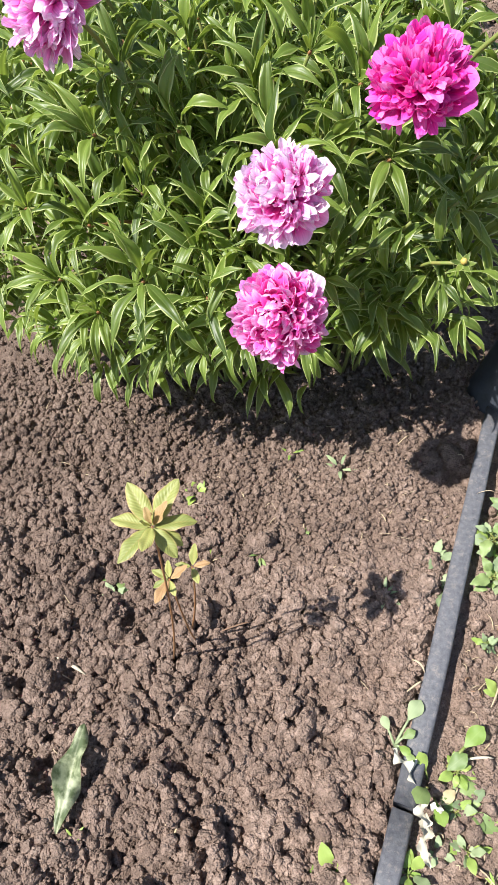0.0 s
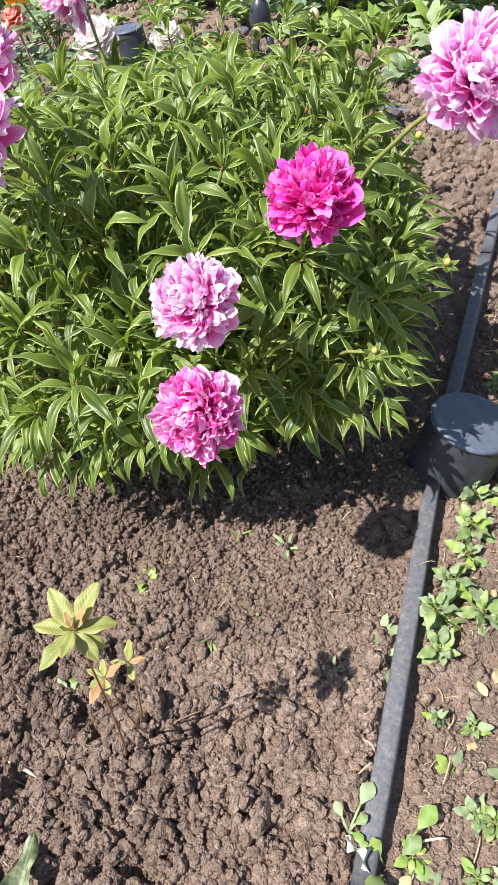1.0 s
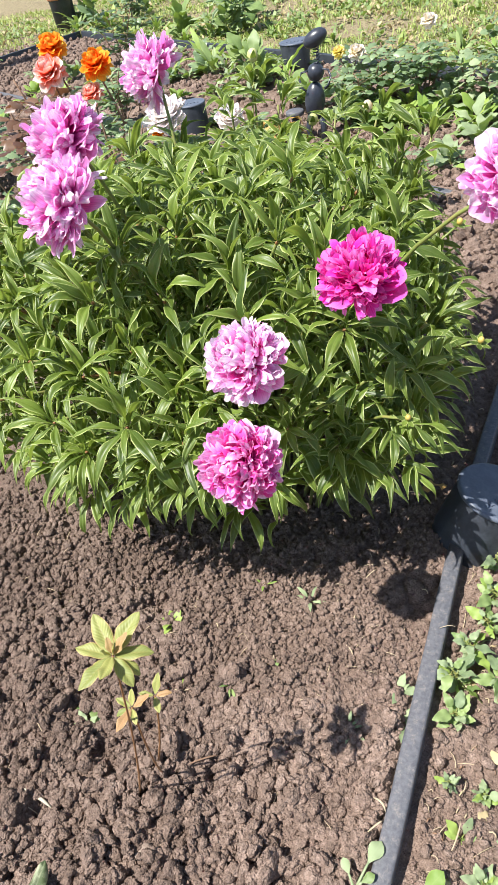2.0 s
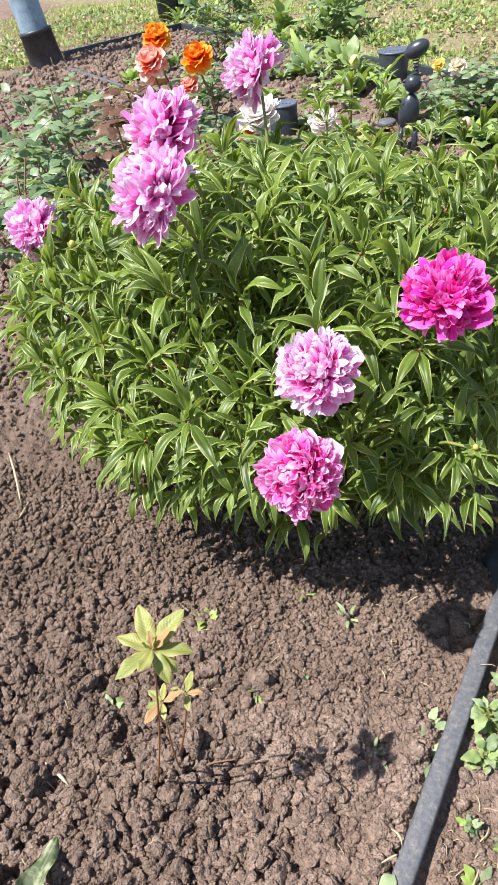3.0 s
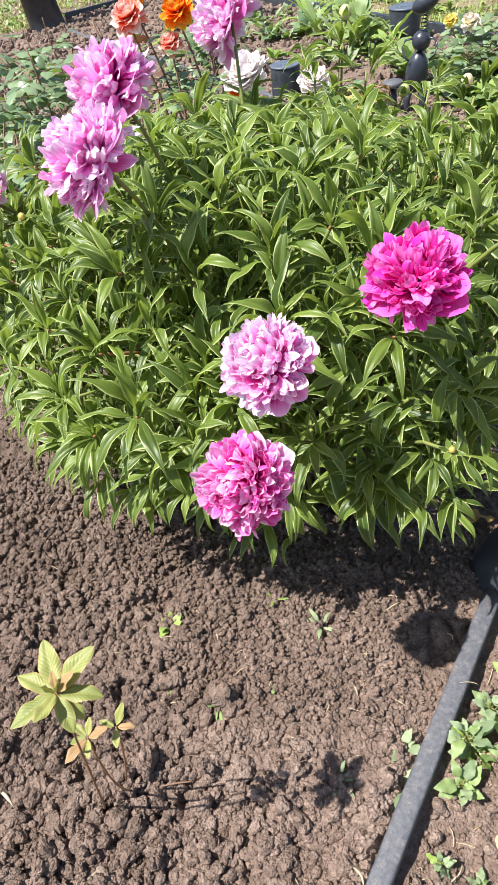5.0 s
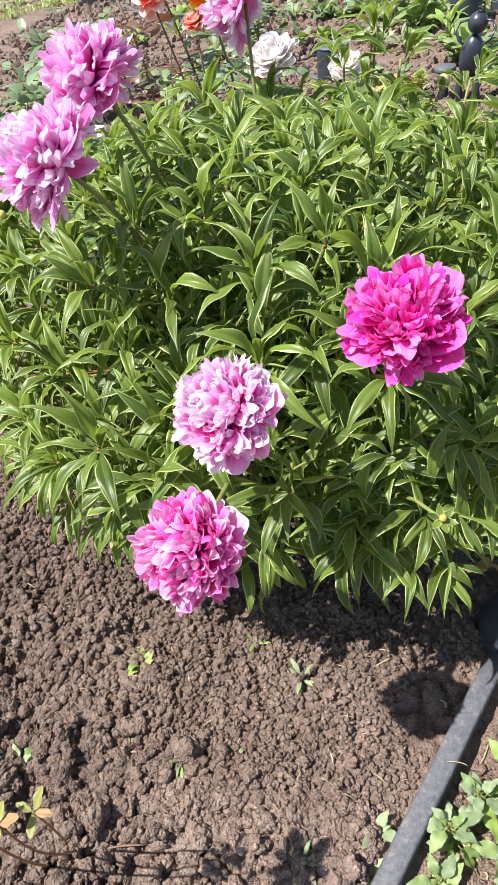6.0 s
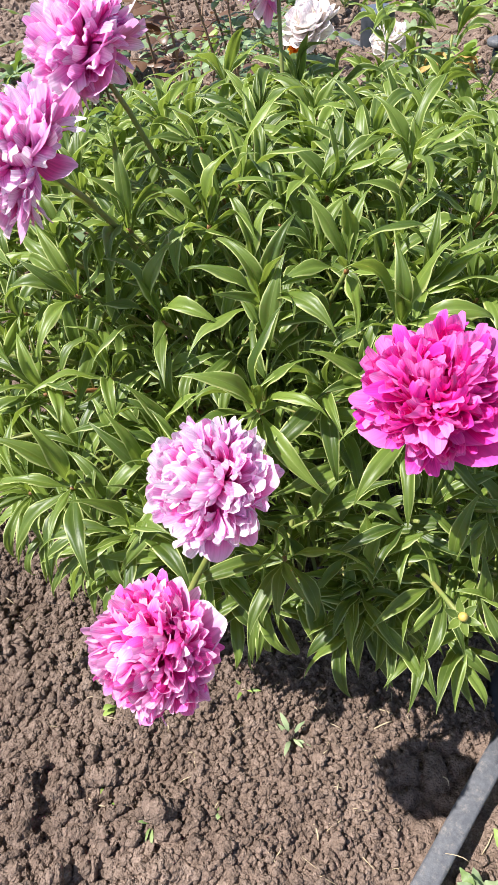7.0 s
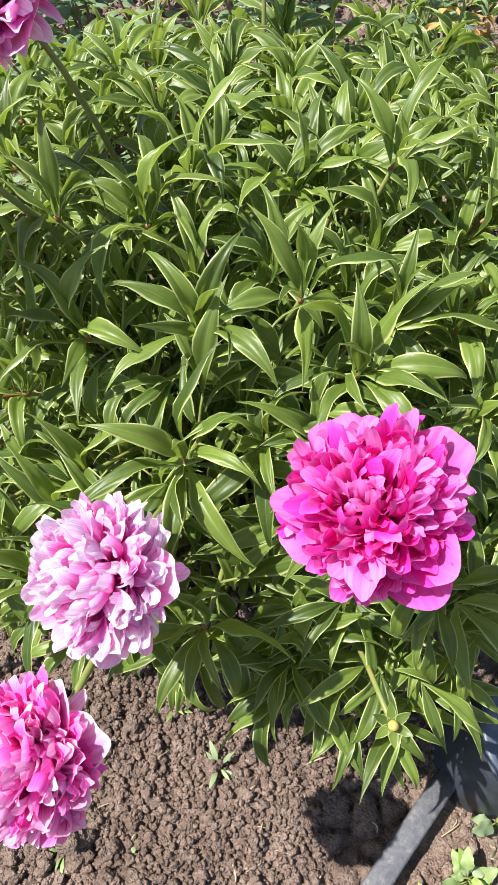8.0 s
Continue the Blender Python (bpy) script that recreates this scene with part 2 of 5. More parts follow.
M_GRASS = leaf_material("grass_blade", (0.17, 0.26, 0.05), (0.44, 0.48, 0.17), (0.40, 0.42, 0.16), 0.6, 0.02, 0.95, (0.4, 0.45, 0.1))
M_STRAW_LEAF = leaf_material("straw_leaf", (0.26, 0.20, 0.10), (0.50, 0.42, 0.24), (0.50, 0.42, 0.24), 0.7, 0.05, 0.95, (0.4, 0.32, 0.14), 0.0, 0.15)
M_STRAW = plain_material("dry_straw", (0.32, 0.25, 0.15), (0.54, 0.44, 0.30), 60, 0.8)
M_TWIG = plain_material("brown_twig", (0.16, 0.09, 0.055), (0.30, 0.19, 0.12), 60, 0.7)
M_CLOD = plain_material("pale_dried_clod", (0.20, 0.152, 0.118), (0.31, 0.24, 0.19), 50, 0.9, 0, 0.5)
M_STONE = plain_material("pale_stone", (0.34, 0.28, 0.23), (0.56, 0.48, 0.41), 50, 0.8, 0, 0.4)
M_PLASTIC = plain_material("weathered_grey_plastic", (0.060, 0.063, 0.074), (0.130, 0.132, 0.145), 150, 0.55, 0, 0.6, 0.002)
_t = M_PLASTIC.node_tree
_b = _t.nodes["Principled BSDF"]
_pos = _t.nodes.new("ShaderNodeNewGeometry").outputs["Position"]
_dust = ramp(_t.nodes, ((0.52, (0, 0, 0)), (0.70, (0.7, 0.7, 0.7))))
_t.links.new(noise_tex(_t.nodes, _t.links, _pos, 95.0, 8, 0.8), _dust.inputs[0])
_old = _b.inputs["Base Color"].links[0].from_socket
_t.links.new(mixed(_t.nodes, _t.links, _dust.outputs[0], _old, (0.27, 0.235, 0.205)), _b.inputs["Base Color"])
M_BLACK = plain_material("black_plastic", (0.018, 0.021, 0.027), (0.045, 0.052, 0.065), 30, 0.42, 0, 0.2)
M_LID = plain_material("dusty_blue_grey_plastic", (0.060, 0.075, 0.105), (0.12, 0.14, 0.18), 30, 0.5, 0, 0.25)
M_FIGURE = plain_material("dark_painted_metal", (0.020, 0.023, 0.033), (0.045, 0.05, 0.066), 25, 0.32, 0.0, 0.1)
M_BLUE = plain_material("faded_blue_paint", (0.15, 0.24, 0.33), (0.32, 0.42, 0.50), 12, 0.6, 0, 0.3)
M_TERRACOTTA = plain_material("terracotta", (0.32, 0.13, 0.06), (0.46, 0.22, 0.11), 25, 0.8, 0, 0.3)

# ---- mesh helpers ----
rng = np.random.default_rng(7)


def set_mesh(me, verts, faces, uvs=None, smooth=True):
    """verts (n, 3), faces (m, k) with one k, uvs (n, 2)."""
    verts, faces = np.asarray(verts, np.float32), np.asarray(faces, np.int32)
    m, k = faces.shape
    me.vertices.add(len(verts))
    me.vertices.foreach_set("co", verts.ravel())
    me.loops.add(m * k)
    me.loops.foreach_set("vertex_index", faces.ravel())
    me.polygons.add(m)
    me.polygons.foreach_set("loop_start", np.arange(0, m * k, k, dtype=np.int32))
    me.polygons.foreach_set("use_smooth", np.full(m, smooth))
    if uvs is not None:
        layer = me.uv_layers.new(name="uv")
        layer.uv.foreach_set("vector", np.asarray(uvs, np.float32)[faces.ravel()].ravel())
    me.update(calc_edges=True)
    return me


def grid_faces(n, m):
    i, j = np.meshgrid(np.arange(n - 1), np.arange(m - 1), indexing="ij")
    a = (i * m + j).ravel()
    return np.stack([a, a + 1, a + m + 1, a + m], 1)


class Shape:
    """A template: points, faces and uvs, kept to be set down many times."""

    def __init__(self, verts, faces, uvs=None):
        self.v, self.f, self.uv = np.asarray(verts, float), np.asarray(faces), uvs

    def mesh(self, name, material):
        me = bpy.data.meshes.new(name)
        set_mesh(me, self.v, self.f, self.uv)
        me.materials.append(material)
        return me


class Batch:
    """Many placed templates joined into one mesh."""

    def __init__(self):
        self.v, self.f, self.uv, self.n = [], [], [], 0

    def add(self, shape, m):
        m = np.array(m)
        self.v.append(shape.v @ m[:3, :3].T + m[:3, 3])
        self.f.append(shape.f + self.n)
        if shape.uv is not None:
            self.uv.append(shape.uv)
        self.n += len(shape.v)

    def mesh(self, name, material, smooth=True):
        me = bpy.data.meshes.new(name)
        uvs = np.concatenate(self.uv) if self.uv else None
        set_mesh(me, np.concatenate(self.v), np.concatenate(self.f), uvs, smooth)
        me.materials.append(material)
        return me


def leaf_shape(width=0.24, fold=0.35, droop=0.9, wave=0.06, peak=0.42, twist=0.0, seed=0, nl=9, nw=5, tip=1.0, lobes=0.0, bow=0.0, rise=0.175, roll=0.30, lens=0.85):
    """A leaf of length 1 along y, its upper side towards z."""
    r = np.random.default_rng(seed)
    s = np.linspace(0, 1, nl)
    ang = -droop * s ** 1.4 + rise * droop
    y = np.concatenate([[0], np.cumsum(np.cos(ang[1:]) / (nl - 1))])
    z = np.concatenate([[0], np.cumsum(np.sin(ang[1:]) / (nl - 1))])
    a = math.log(0.5) / math.log(peak)
    half = 0.5 * width * np.maximum(np.sin(np.pi * np.clip(s, 0.0, 1) ** a), 0.0) ** lens
    half = half * (1 + lobes * np.abs(np.sin(s * 14.0))) + 0.006
    half[-1] = 0.002
    u = np.linspace(-1, 1, nw)
    ph = r.uniform(0, 6.28, 2)
    P = np.zeros((nl, nw, 3))
    for i in range(nl):
        h = half[i]
        lift = np.abs(u) * h * math.sin(fold) - (np.abs(u) ** 3) * h * roll
        wv = wave * h * 4 * np.where(u < 0, np.sin(s[i] * 11 + ph[0]), np.sin(s[i] * 11 + ph[1])) * np.abs(u) ** 2
        nrm = np.array([-math.sin(ang[i]), math.cos(ang[i])])
        tw = twist * s[i]
        off = lift + wv
        xx = u * h * math.cos(fold)
        x2 = xx * math.cos(tw) - off * math.sin(tw)
        o2 = xx * math.sin(tw) + off * math.cos(tw)
        P[i, :, 0] = x2 + bow * s[i] ** 2
        P[i, :, 1] = y[i] + o2 * nrm[0]
        P[i, :, 2] = z[i] + o2 * nrm[1]
    uv = np.stack(np.meshgrid(u * 0.5 + 0.5, s, indexing="xy"), -1).reshape(-1, 2)
    return Shape(P.reshape(-1, 3), grid_faces(nl, nw)[:, ::-1], uv)


def petal_shape(width=0.7, cup=0.5, curl=0.6, ruffle=0.08, notch=0.12, seed=0, nl=9, nw=6, bend=2.0):
    """A petal of length 1 along y, hollow towards z; its tip curls towards z."""
    r = np.random.default_rng(seed)
    s, u = np.linspace(0, 1, nl), np.linspace(-1, 1, nw)
    S, U = np.meshgrid(s, u, indexing="ij")
    prof = 0.24 + 0.76 * np.sin(np.pi * 0.5 * np.clip(S / 0.80, 0, 1)) ** 1.1
    prof = np.where(S > 0.72, prof * (1 - 0.16 * ((S - 0.72) / 0.28) ** 2), prof)
    half = 0.5 * width * prof
    pn = r.uniform(0, 6.28)
    length = 1 - width * (0.44 * np.abs(U) ** 3.0 + notch * (0.5 + 0.5 * np.sin(U * r.uniform(3.5, 6.5) + pn)))
    ang = curl * s ** bend
    yc = np.concatenate([[0], np.cumsum(np.cos(ang[1:]) / (nl - 1))])
    zc = np.concatenate([[0], np.cumsum(np.sin(ang[1:]) / (nl - 1))])
    yy, zz = yc[:, None] * length, zc[:, None] * length
    ph = r.uniform(0, 6.28, 3)
    rf = ruffle * width * S ** 2 * (np.sin(U * 2.6 + ph[0]) + 0.5 * np.sin(U * 5 + S * 4 + ph[1]))
    X = U * half + 0.04 * np.sin(S * 4 + ph[2])
    Z = zz + cup * half * U ** 2 * (1 - 0.75 * S) + rf
    P = np.stack([X, yy - 0.4 * rf, Z], -1).reshape(-1, 3)
    uv = np.stack([U * 0.5 + 0.5, S], -1).reshape(-1, 2)
    return Shape(P, grid_faces(nl, nw)[:, ::-1], uv)


def tube_shape(points, radii, sides=6):
    """A tapered tube through the points, with closed ends."""
    pts = np.asarray(points, float)
    radii = np.broadcast_to(np.asarray(radii, float), (len(pts),))
    tan = np.gradient(pts, axis=0)
    tan /= np.linalg.norm(tan, axis=1)[:, None] + 1e-9
    ref = np.array([0.3, 0.2, 0.93]) if abs(tan[0] @ np.array([0.3, 0.2, 0.93])) < 0.9 else np.array([1.0, 0.1, 0.0])
    n1 = np.cross(tan, ref)
    n1 /= np.linalg.norm(n1, axis=1)[:, None] + 1e-9
    n2 = np.cross(tan, n1)
    a = np.linspace(0, 2 * np.pi, sides, endpoint=False)
    ring = pts[:, None] + radii[:, None, None] * (np.cos(a)[None, :, None] * n1[:, None] + np.sin(a)[None, :, None] * n2[:, None])
    v = ring.reshape(-1, 3)
    f = []
    for i in range(len(pts) - 1):
        for j in range(sides):
            k = (j + 1) % sides
            f.append((i * sides + j, i * sides + k, (i + 1) * sides + k, (i + 1) * sides + j))
    c0, c1 = len(v), len(v) + 1
    v = np.vstack([v, pts[0], pts[-1]])
    e = (len(pts) - 1) * sides
    for j in range(0, sides, 2):
        f.append((c0, (j + 2) % sides, (j + 1) % sides, j))
        f.append((c1, e + j, e + (j + 1) % sides, e + (j + 2) % sides))
    uv = np.zeros((len(v), 2)) + 0.5
    return Shape(v, f, uv)


def bent(a, b, sag=0.0, n=7, side=(0, 0, 0)):
    """A curved way from a to b, bowed by sag along z and by side."""
    a, b = np.array(a, float), np.array(b, float)
    s = np.linspace(0, 1, n)[:, None]
    bow = 4 * s * (1 - s)
    return a + (b - a) * s + bow * (np.array([0, 0, sag]) + np.array(side))


def lathe_shape(profile, sides=32):
    """A turned body from rows (radius, height), closed where the radius is 0."""
    a = np.linspace(0, 2 * np.pi, sides, endpoint=False)
    p = np.array(profile, float)
    p[:, 0] = np.maximum(p[:, 0], 1e-4)
    v = np.stack([p[:, None, 0] * np.cos(a), p[:, None, 0] * np.sin(a), np.broadcast_to(p[:, None, 1], (len(p), sides))], -1).reshape(-1, 3)
    f = [(i * sides + j, i * sides + (j + 1) % sides, (i + 1) * sides + (j + 1) % sides, (i + 1) * sides + j) for i in range(len(p) - 1) for j in range(sides)]
    return Shape(v, f, np.zeros((len(v), 2)) + 0.5)


def part_mesh(name, me, parent, label="", m=None):
    ob = new(name, me)
    ob.parent = parent
    if m is not None:
        ob.matrix_basis = m
    if label:
        ob["label"] = label
    return ob


def part_shape(name, shape, material, parent, label="", m=None):
    return part_mesh(name, shape.mesh(name, material), parent, label, m)


def empty_thing(name, loc, label, category, group="", kind=""):
    ob = new(name)
    ob.location = loc
    ob.empty_display_size = 0.05
    return tagged(ob, label, category, group, kind)


def aim(origin, direction, up=(0, 0, 1), scale=1.0, roll=0.0):
    """A pose whose y runs along direction and whose z leans to up."""
    y = Vector(direction).normalized()
    up = Vector(up)
    if abs(y.dot(up.normalized())) > 0.98:
        up = Vector((0.6, 0.5, 0.2))
    x = y.cross(up).normalized()
    z = x.cross(y)
    rot = Matrix((x, y, z)).transposed().to_4x4()
    return Matrix.Translation(origin) @ rot @ Matrix.Rotation(roll, 4, "Y") @ Matrix.Scale(scale, 4)


def value_noise(x, y, scale, seed):
    r = np.random.default_rng(seed)
    lat = r.random((256, 256))
    u, v = np.asarray(x) / scale + 1000.37, np.asarray(y) / scale + 1000.71
    iu, iv = np.floor(u).astype(int), np.floor(v).astype(int)
    fu, fv = u - iu, v - iv
    fu, fv = fu * fu * (3 - 2 * fu), fv * fv * (3 - 2 * fv)
    iu, iv, ju, jv = iu % 256, iv % 256, (iu + 1) % 256, (iv + 1) % 256
    return (lat[iu, iv] * (1 - fu) + lat[ju, iv] * fu) * (1 - fv) + (lat[iu, jv] * (1 - fu) + lat[ju, jv] * fu) * fv - 0.5


# ---- the ground ----
def edge_x(y):
    """The bed's long edging: the x of its inner side."""
    return np.where(y < 0.35, 0.302 + 0.24 * y, 0.386 + 0.29 * (y - 0.35))


def beyond_cross(x, y):
    return y - (2.36 - 0.84 * x)


def beyond_far(x, y):
    return y - (4.12 - 0.93 * x)


def spread(lo, hi, step, reach):
    mid = np.arange(lo, hi, step)
    k = np.geomspace(step, reach, 60)
    k = np.cumsum(k) * reach / np.cumsum(k)[-1]
    k = np.unique(np.concatenate([step * np.arange(1, 4), k[k > step * 4]]))
    return np.concatenate([lo - k[::-1], mid, mid[-1] + k])


GX, GY = spread(-1.0, 0.68, 0.0052, 240.0), spread(-0.62, 1.95, 0.0058, 240.0)
XX, YY = np.meshgrid(GX, GY, indexing="ij")
dens = (XX > -1.1) & (XX < 0.8) & (YY > -0.75) & (YY < 2.1)
Z = 0.020 * value_noise(XX, YY, 0.30, 1) + 0.016 * value_noise(XX, YY, 0.075, 2) + 0.010 * value_noise(XX, YY, 0.03, 3)
Z = Z + 0.011 * value_noise(XX, YY, 0.014, 4)
Z = np.where(dens, Z, 0.03 * value_noise(XX, YY, 0.3, 1))
LUMP = np.zeros_like(Z)
ROUGH_END = np.clip((0.02 - YY - 0.35 * np.clip(XX - 0.05, 0, 1)) / 0.16, 0, 1) * dens
Z = Z * (1 + 0.8 * ROUGH_END) - 0.018 * ROUGH_END


def coarse(x, y):
    """How coarse the clods lie: fine crumbs under the bush's front, lumps towards the near end."""
    c = 0.55 - 1.1 * (y - 0.0) - 0.25 * (x - 0.1)
    fine = math.exp(-(((x - 0.17) / 0.16) ** 2 + ((y - 0.10) / 0.13) ** 2))
    return min(1.0, max(0.12, c - 0.75 * fine + 0.5 * max(0, -x - 0.25)))


for k in range(5200):
    cx, cy = rng.uniform(-1.0, 0.62), rng.uniform(-0.6, 1.6)
    q = coarse(cx, cy)
    rad = (0.007 + 0.006 * q) * rng.uniform(0.7, 1.5) + (0.010 * q if rng.random() < 0.10 * q else 0)
    hgt = rad * rng.uniform(0.5, 0.95)
    i0, i1 = np.searchsorted(GX, (cx - rad * 1.4, cx + rad * 1.4))
    j0, j1 = np.searchsorted(GY, (cy - rad * 1.4, cy + rad * 1.4))
    if i1 - i0 < 2 or j1 - j0 < 2:
        continue
    dx, dy = XX[i0:i1, j0:j1] - cx, YY[i0:i1, j0:j1] - cy
    an = np.arctan2(dy, dx)
    rr = rad * (1 + 0.22 * np.sin(2 * an + rng.uniform(0, 6)) + 0.14 * np.sin(5 * an + rng.uniform(0, 6)))
    bump = hgt * np.sqrt(np.clip(1 - (dx * dx + dy * dy) / (rr * rr), 0, 1))
    LUMP[i0:i1, j0:j1] = np.maximum(LUMP[i0:i1, j0:j1], bump)

# a few hollows between the clods
for cx, cy, rad, dep in ((-0.20, -0.22, 0.03, 0.03), (-0.33, 0.06, 0.035, 0.03), (-0.17, 0.17, 0.03, 0.025), (-0.38, 0.20, 0.04, 0.03),
                         (-0.06, -0.31, 0.03, 0.025), (0.08, -0.33, 0.035, 0.03), (0.12, -0.27, 0.03, 0.025), (-0.28, -0.33, 0.03, 0.025), (0.02, -0.38, 0.03, 0.02)):
    Z = Z - dep * np.exp(-((XX - cx) ** 2 + (YY - cy) ** 2) / (rad * rad))

# dried, cracked mud beside the edging
cells = rng.uniform((0.20, 0.02), (0.52, 0.42), (46, 2))
near = (XX > 0.2) & (XX < 0.52) & (YY > 0.02) & (YY < 0.42)
d = np.sqrt((XX[near][:, None] - cells[:, 0]) ** 2 + (YY[near][:, None] - cells[:, 1]) ** 2)
d.sort(axis=1)
crack = -0.020 * np.clip(1 - (d[:, 1] - d[:, 0]) / 0.007, 0, 1)
CR = np.zeros_like(Z)
CR[near] = crack
MUD = np.clip(1.5 * np.exp(-(((XX - 0.330) / 0.075) ** 2 + ((YY - 0.205) / 0.085) ** 2)), 0, 1)
bed = (Z + LUMP) * (1 - MUD) + MUD * (0.003 + CR + 0.06 * Z)
# the trodden path beyond the edging lies lower
side = np.clip((XX - edge_x(YY) - 0.010) / 0.012, 0, 1) * np.clip((1.75 - YY) / 0.1, 0, 1) * np.clip((YY + 1.0) / 0.3, 0, 1) * np.clip((1.6 - XX) / 0.6, 0, 1)
path = -0.020 + 0.020 * value_noise(XX, YY, 0.14, 11) + 0.014 * value_noise(XX, YY, 0.045, 12) + 0.009 * value_noise(XX, YY, 0.017, 13)
path = path + 0.3 * LUMP * np.clip(value_noise(XX, YY, 0.09, 15) * 3, 0, 1)
GZ = bed * (1 - side) + path * side
GZ = GZ - 0.012 * np.exp(-((XX - edge_x(YY)) / 0.02) ** 2) * (1 - side) * np.clip(0.4 + value_noise(XX, YY, 0.12, 21) * 2, 0, 1)
lawn = np.clip(beyond_far(XX, YY) / 0.2, 0, 1)
GZ = GZ - 0.05 * lawn


def gz(x, y):
    """The ground's height at (x, y)."""
    i = min(max(int(np.searchsorted(GX, x)), 1), len(GX) - 1)
    j = min(max(int(np.searchsorted(GY, y)), 1), len(GY) - 1)
    a, b = (x - GX[i - 1]) / (GX[i] - GX[i - 1]), (y - GY[j - 1]) / (GY[j] - GY[j - 1])
    return float((GZ[i - 1, j - 1] * (1 - a) + GZ[i, j - 1] * a) * (1 - b) + (GZ[i - 1, j] * (1 - a) + GZ[i, j] * a) * b)


ground_shape = Shape(np.stack([XX, YY, GZ], -1).reshape(-1, 3), grid_faces(len(GX), len(GY))[:, ::-1])
ground = new("ground", ground_shape.mesh("ground", M_SOIL))
tagged(ground, "dry crumbly brown garden soil with clods", "ground", kind="structure")

# loose clods, crumbs and flakes of crust
def clod_shape(seed, level, flat=1.0, rough=0.34):
    bm = bmesh.new()
    bmesh.ops.create_icosphere(bm, subdivisions=level, radius=1.0)
    off = Vector((seed * 7.3, seed * 3.1, seed * 1.7))
    for v in bm.verts:
        n = noise.noise(v.co * 1.2 + off) + 0.55 * noise.noise(v.co * 2.9 + off) + 0.38 * noise.noise(v.co * 6.5 + off) - 0.25 * abs(noise.noise(v.co * 4.0 - off))
        v.co *= 1 + rough * n
        v.co.z *= flat
    bm.verts.ensure_lookup_table()
    V = np.array([v.co[:] for v in bm.verts])
    F = np.array([[v.index for v in f.verts] for f in bm.faces])
    bm.free()
    return Shape(V, F)



MID = [clod_shape(20 + i, 2, 0.9, 0.42) for i in range(12)]
TINY = [clod_shape(40 + i, 1, 0.9, 0.5) for i in range(9)]


def cluster_shape(seed):
    """A clod of soil: a core with crumbs grown together round it."""
    r = np.random.default_rng(seed)
    b = Batch()
    b.add(MID[seed % len(MID)], Matrix.Diagonal((0.80, 0.80, 0.66, 1)))
    for k in range(11):
        z = 1 - 1.5 * (k + 0.5) / 11
        a, q = k * 2.4 + r.normal(0, 0.3), math.sqrt(max(0, 1 - z * z))
        size = r.uniform(0.22, 0.46)
        m = Matrix.Translation((0.70 * q * math.cos(a), 0.70 * q * math.sin(a), 0.58 * z)) @ Euler(r.uniform(-3, 3, 3)).to_matrix().to_4x4() @ Matrix.Scale(size, 4)
        b.add(MID[int(r.integers(len(MID)))], m)
    return Shape(np.concatenate(b.v), np.concatenate(b.f))


BIG = [cluster_shape(70 + i) for i in range(9)]


def scatter(batch, shapes, n, box, size, keep=None, sink=0.3):
    done = 0
    while done < n:
        x, y = rng.uniform(box[0], box[1]), rng.uniform(box[2], box[3])
        done += 1
        if keep is not None and not keep(x, y):
            continue
        r = size(x, y)
        if r <= 0:
            continue
        m = Matrix.Translation((x, y, gz(x, y) + r * (0.55 - sink))) @ Euler(rng.uniform(-3, 3, 3)).to_matrix().to_4x4() @ Matrix.Diagonal((r * rng.uniform(0.8, 1.3), r * rng.uniform(0.8, 1.3), r * rng.uniform(0.7, 1.0), 1))
        batch.add(shapes[rng.integers(len(shapes))], m)


in_bed = lambda x, y: x < edge_x(y) - 0.008 and not ((x - 0.330) / 0.06) ** 2 + ((y - 0.2) / 0.07) ** 2 < 1
lumps, clods, crumbs, far_clods = Batch(), Batch(), Batch(), Batch()
scatter(clods, BIG, 200, (-0.75, 0.36, -0.58, 0.35), lambda x, y: (0.009 + 0.012 * rng.random() ** 2) * coarse(x, y) + 0.002, in_bed, 0.1)
scatter(clods, BIG, 26, (0.02, 0.25, -0.52, -0.10), lambda x, y: rng.uniform(0.013, 0.029), in_bed, 0.30)
scatter(clods, BIG, 60, (0.14, 0.36, -0.52, 0.1), lambda x, y: rng.uniform(0.006, 0.014), lambda x, y: -0.03 < x - edge_x(y) < 0.006, 0.1)
scatter(lumps, MID, 5500, (-0.95, 0.6, -0.6, 1.3), lambda x, y: 0.0032 + 0.0080 * coarse(x, y) * rng.random() ** 1.5, lambda x, y: in_bed(x, y) and ((x + 0.10) / 0.45) ** 2 + ((y - 0.78) / 0.42) ** 2 > 1, 0.0)
scatter(lumps, MID, 13500, (-0.80, 0.40, -0.50, 0.45), lambda x, y: 0.0034 + (0.0022 + 0.0050 * coarse(x, y)) * rng.random() ** 1.3, lambda x, y: in_bed(x, y) and rng.random() < (0.16 if x < 0.02 else 0.6) + 0.84 * min(1, max(0, (y + 0.14) / 0.16)), 0.05)
scatter(crumbs, TINY, 18000, (-0.7, 0.45, -0.55, 0.42), lambda x, y: rng.uniform(0.0014, 0.0046), in_bed, 0.0)
scatter(lumps, MID, 2600, (0.0, 0.30, -0.46, 0.04), lambda x, y: 0.0038 + 0.0036 * rng.random(), in_bed, 0.0)
near_end = lambda x, y: in_bed(x, y) and y < 0.04 - 0.35 * max(0, x - 0.05)
scatter(clods, BIG, 430, (-0.62, 0.30, -0.50, 0.02), lambda x, y: 0.0085 + 0.013 * rng.random() ** 2, near_end, -0.15)
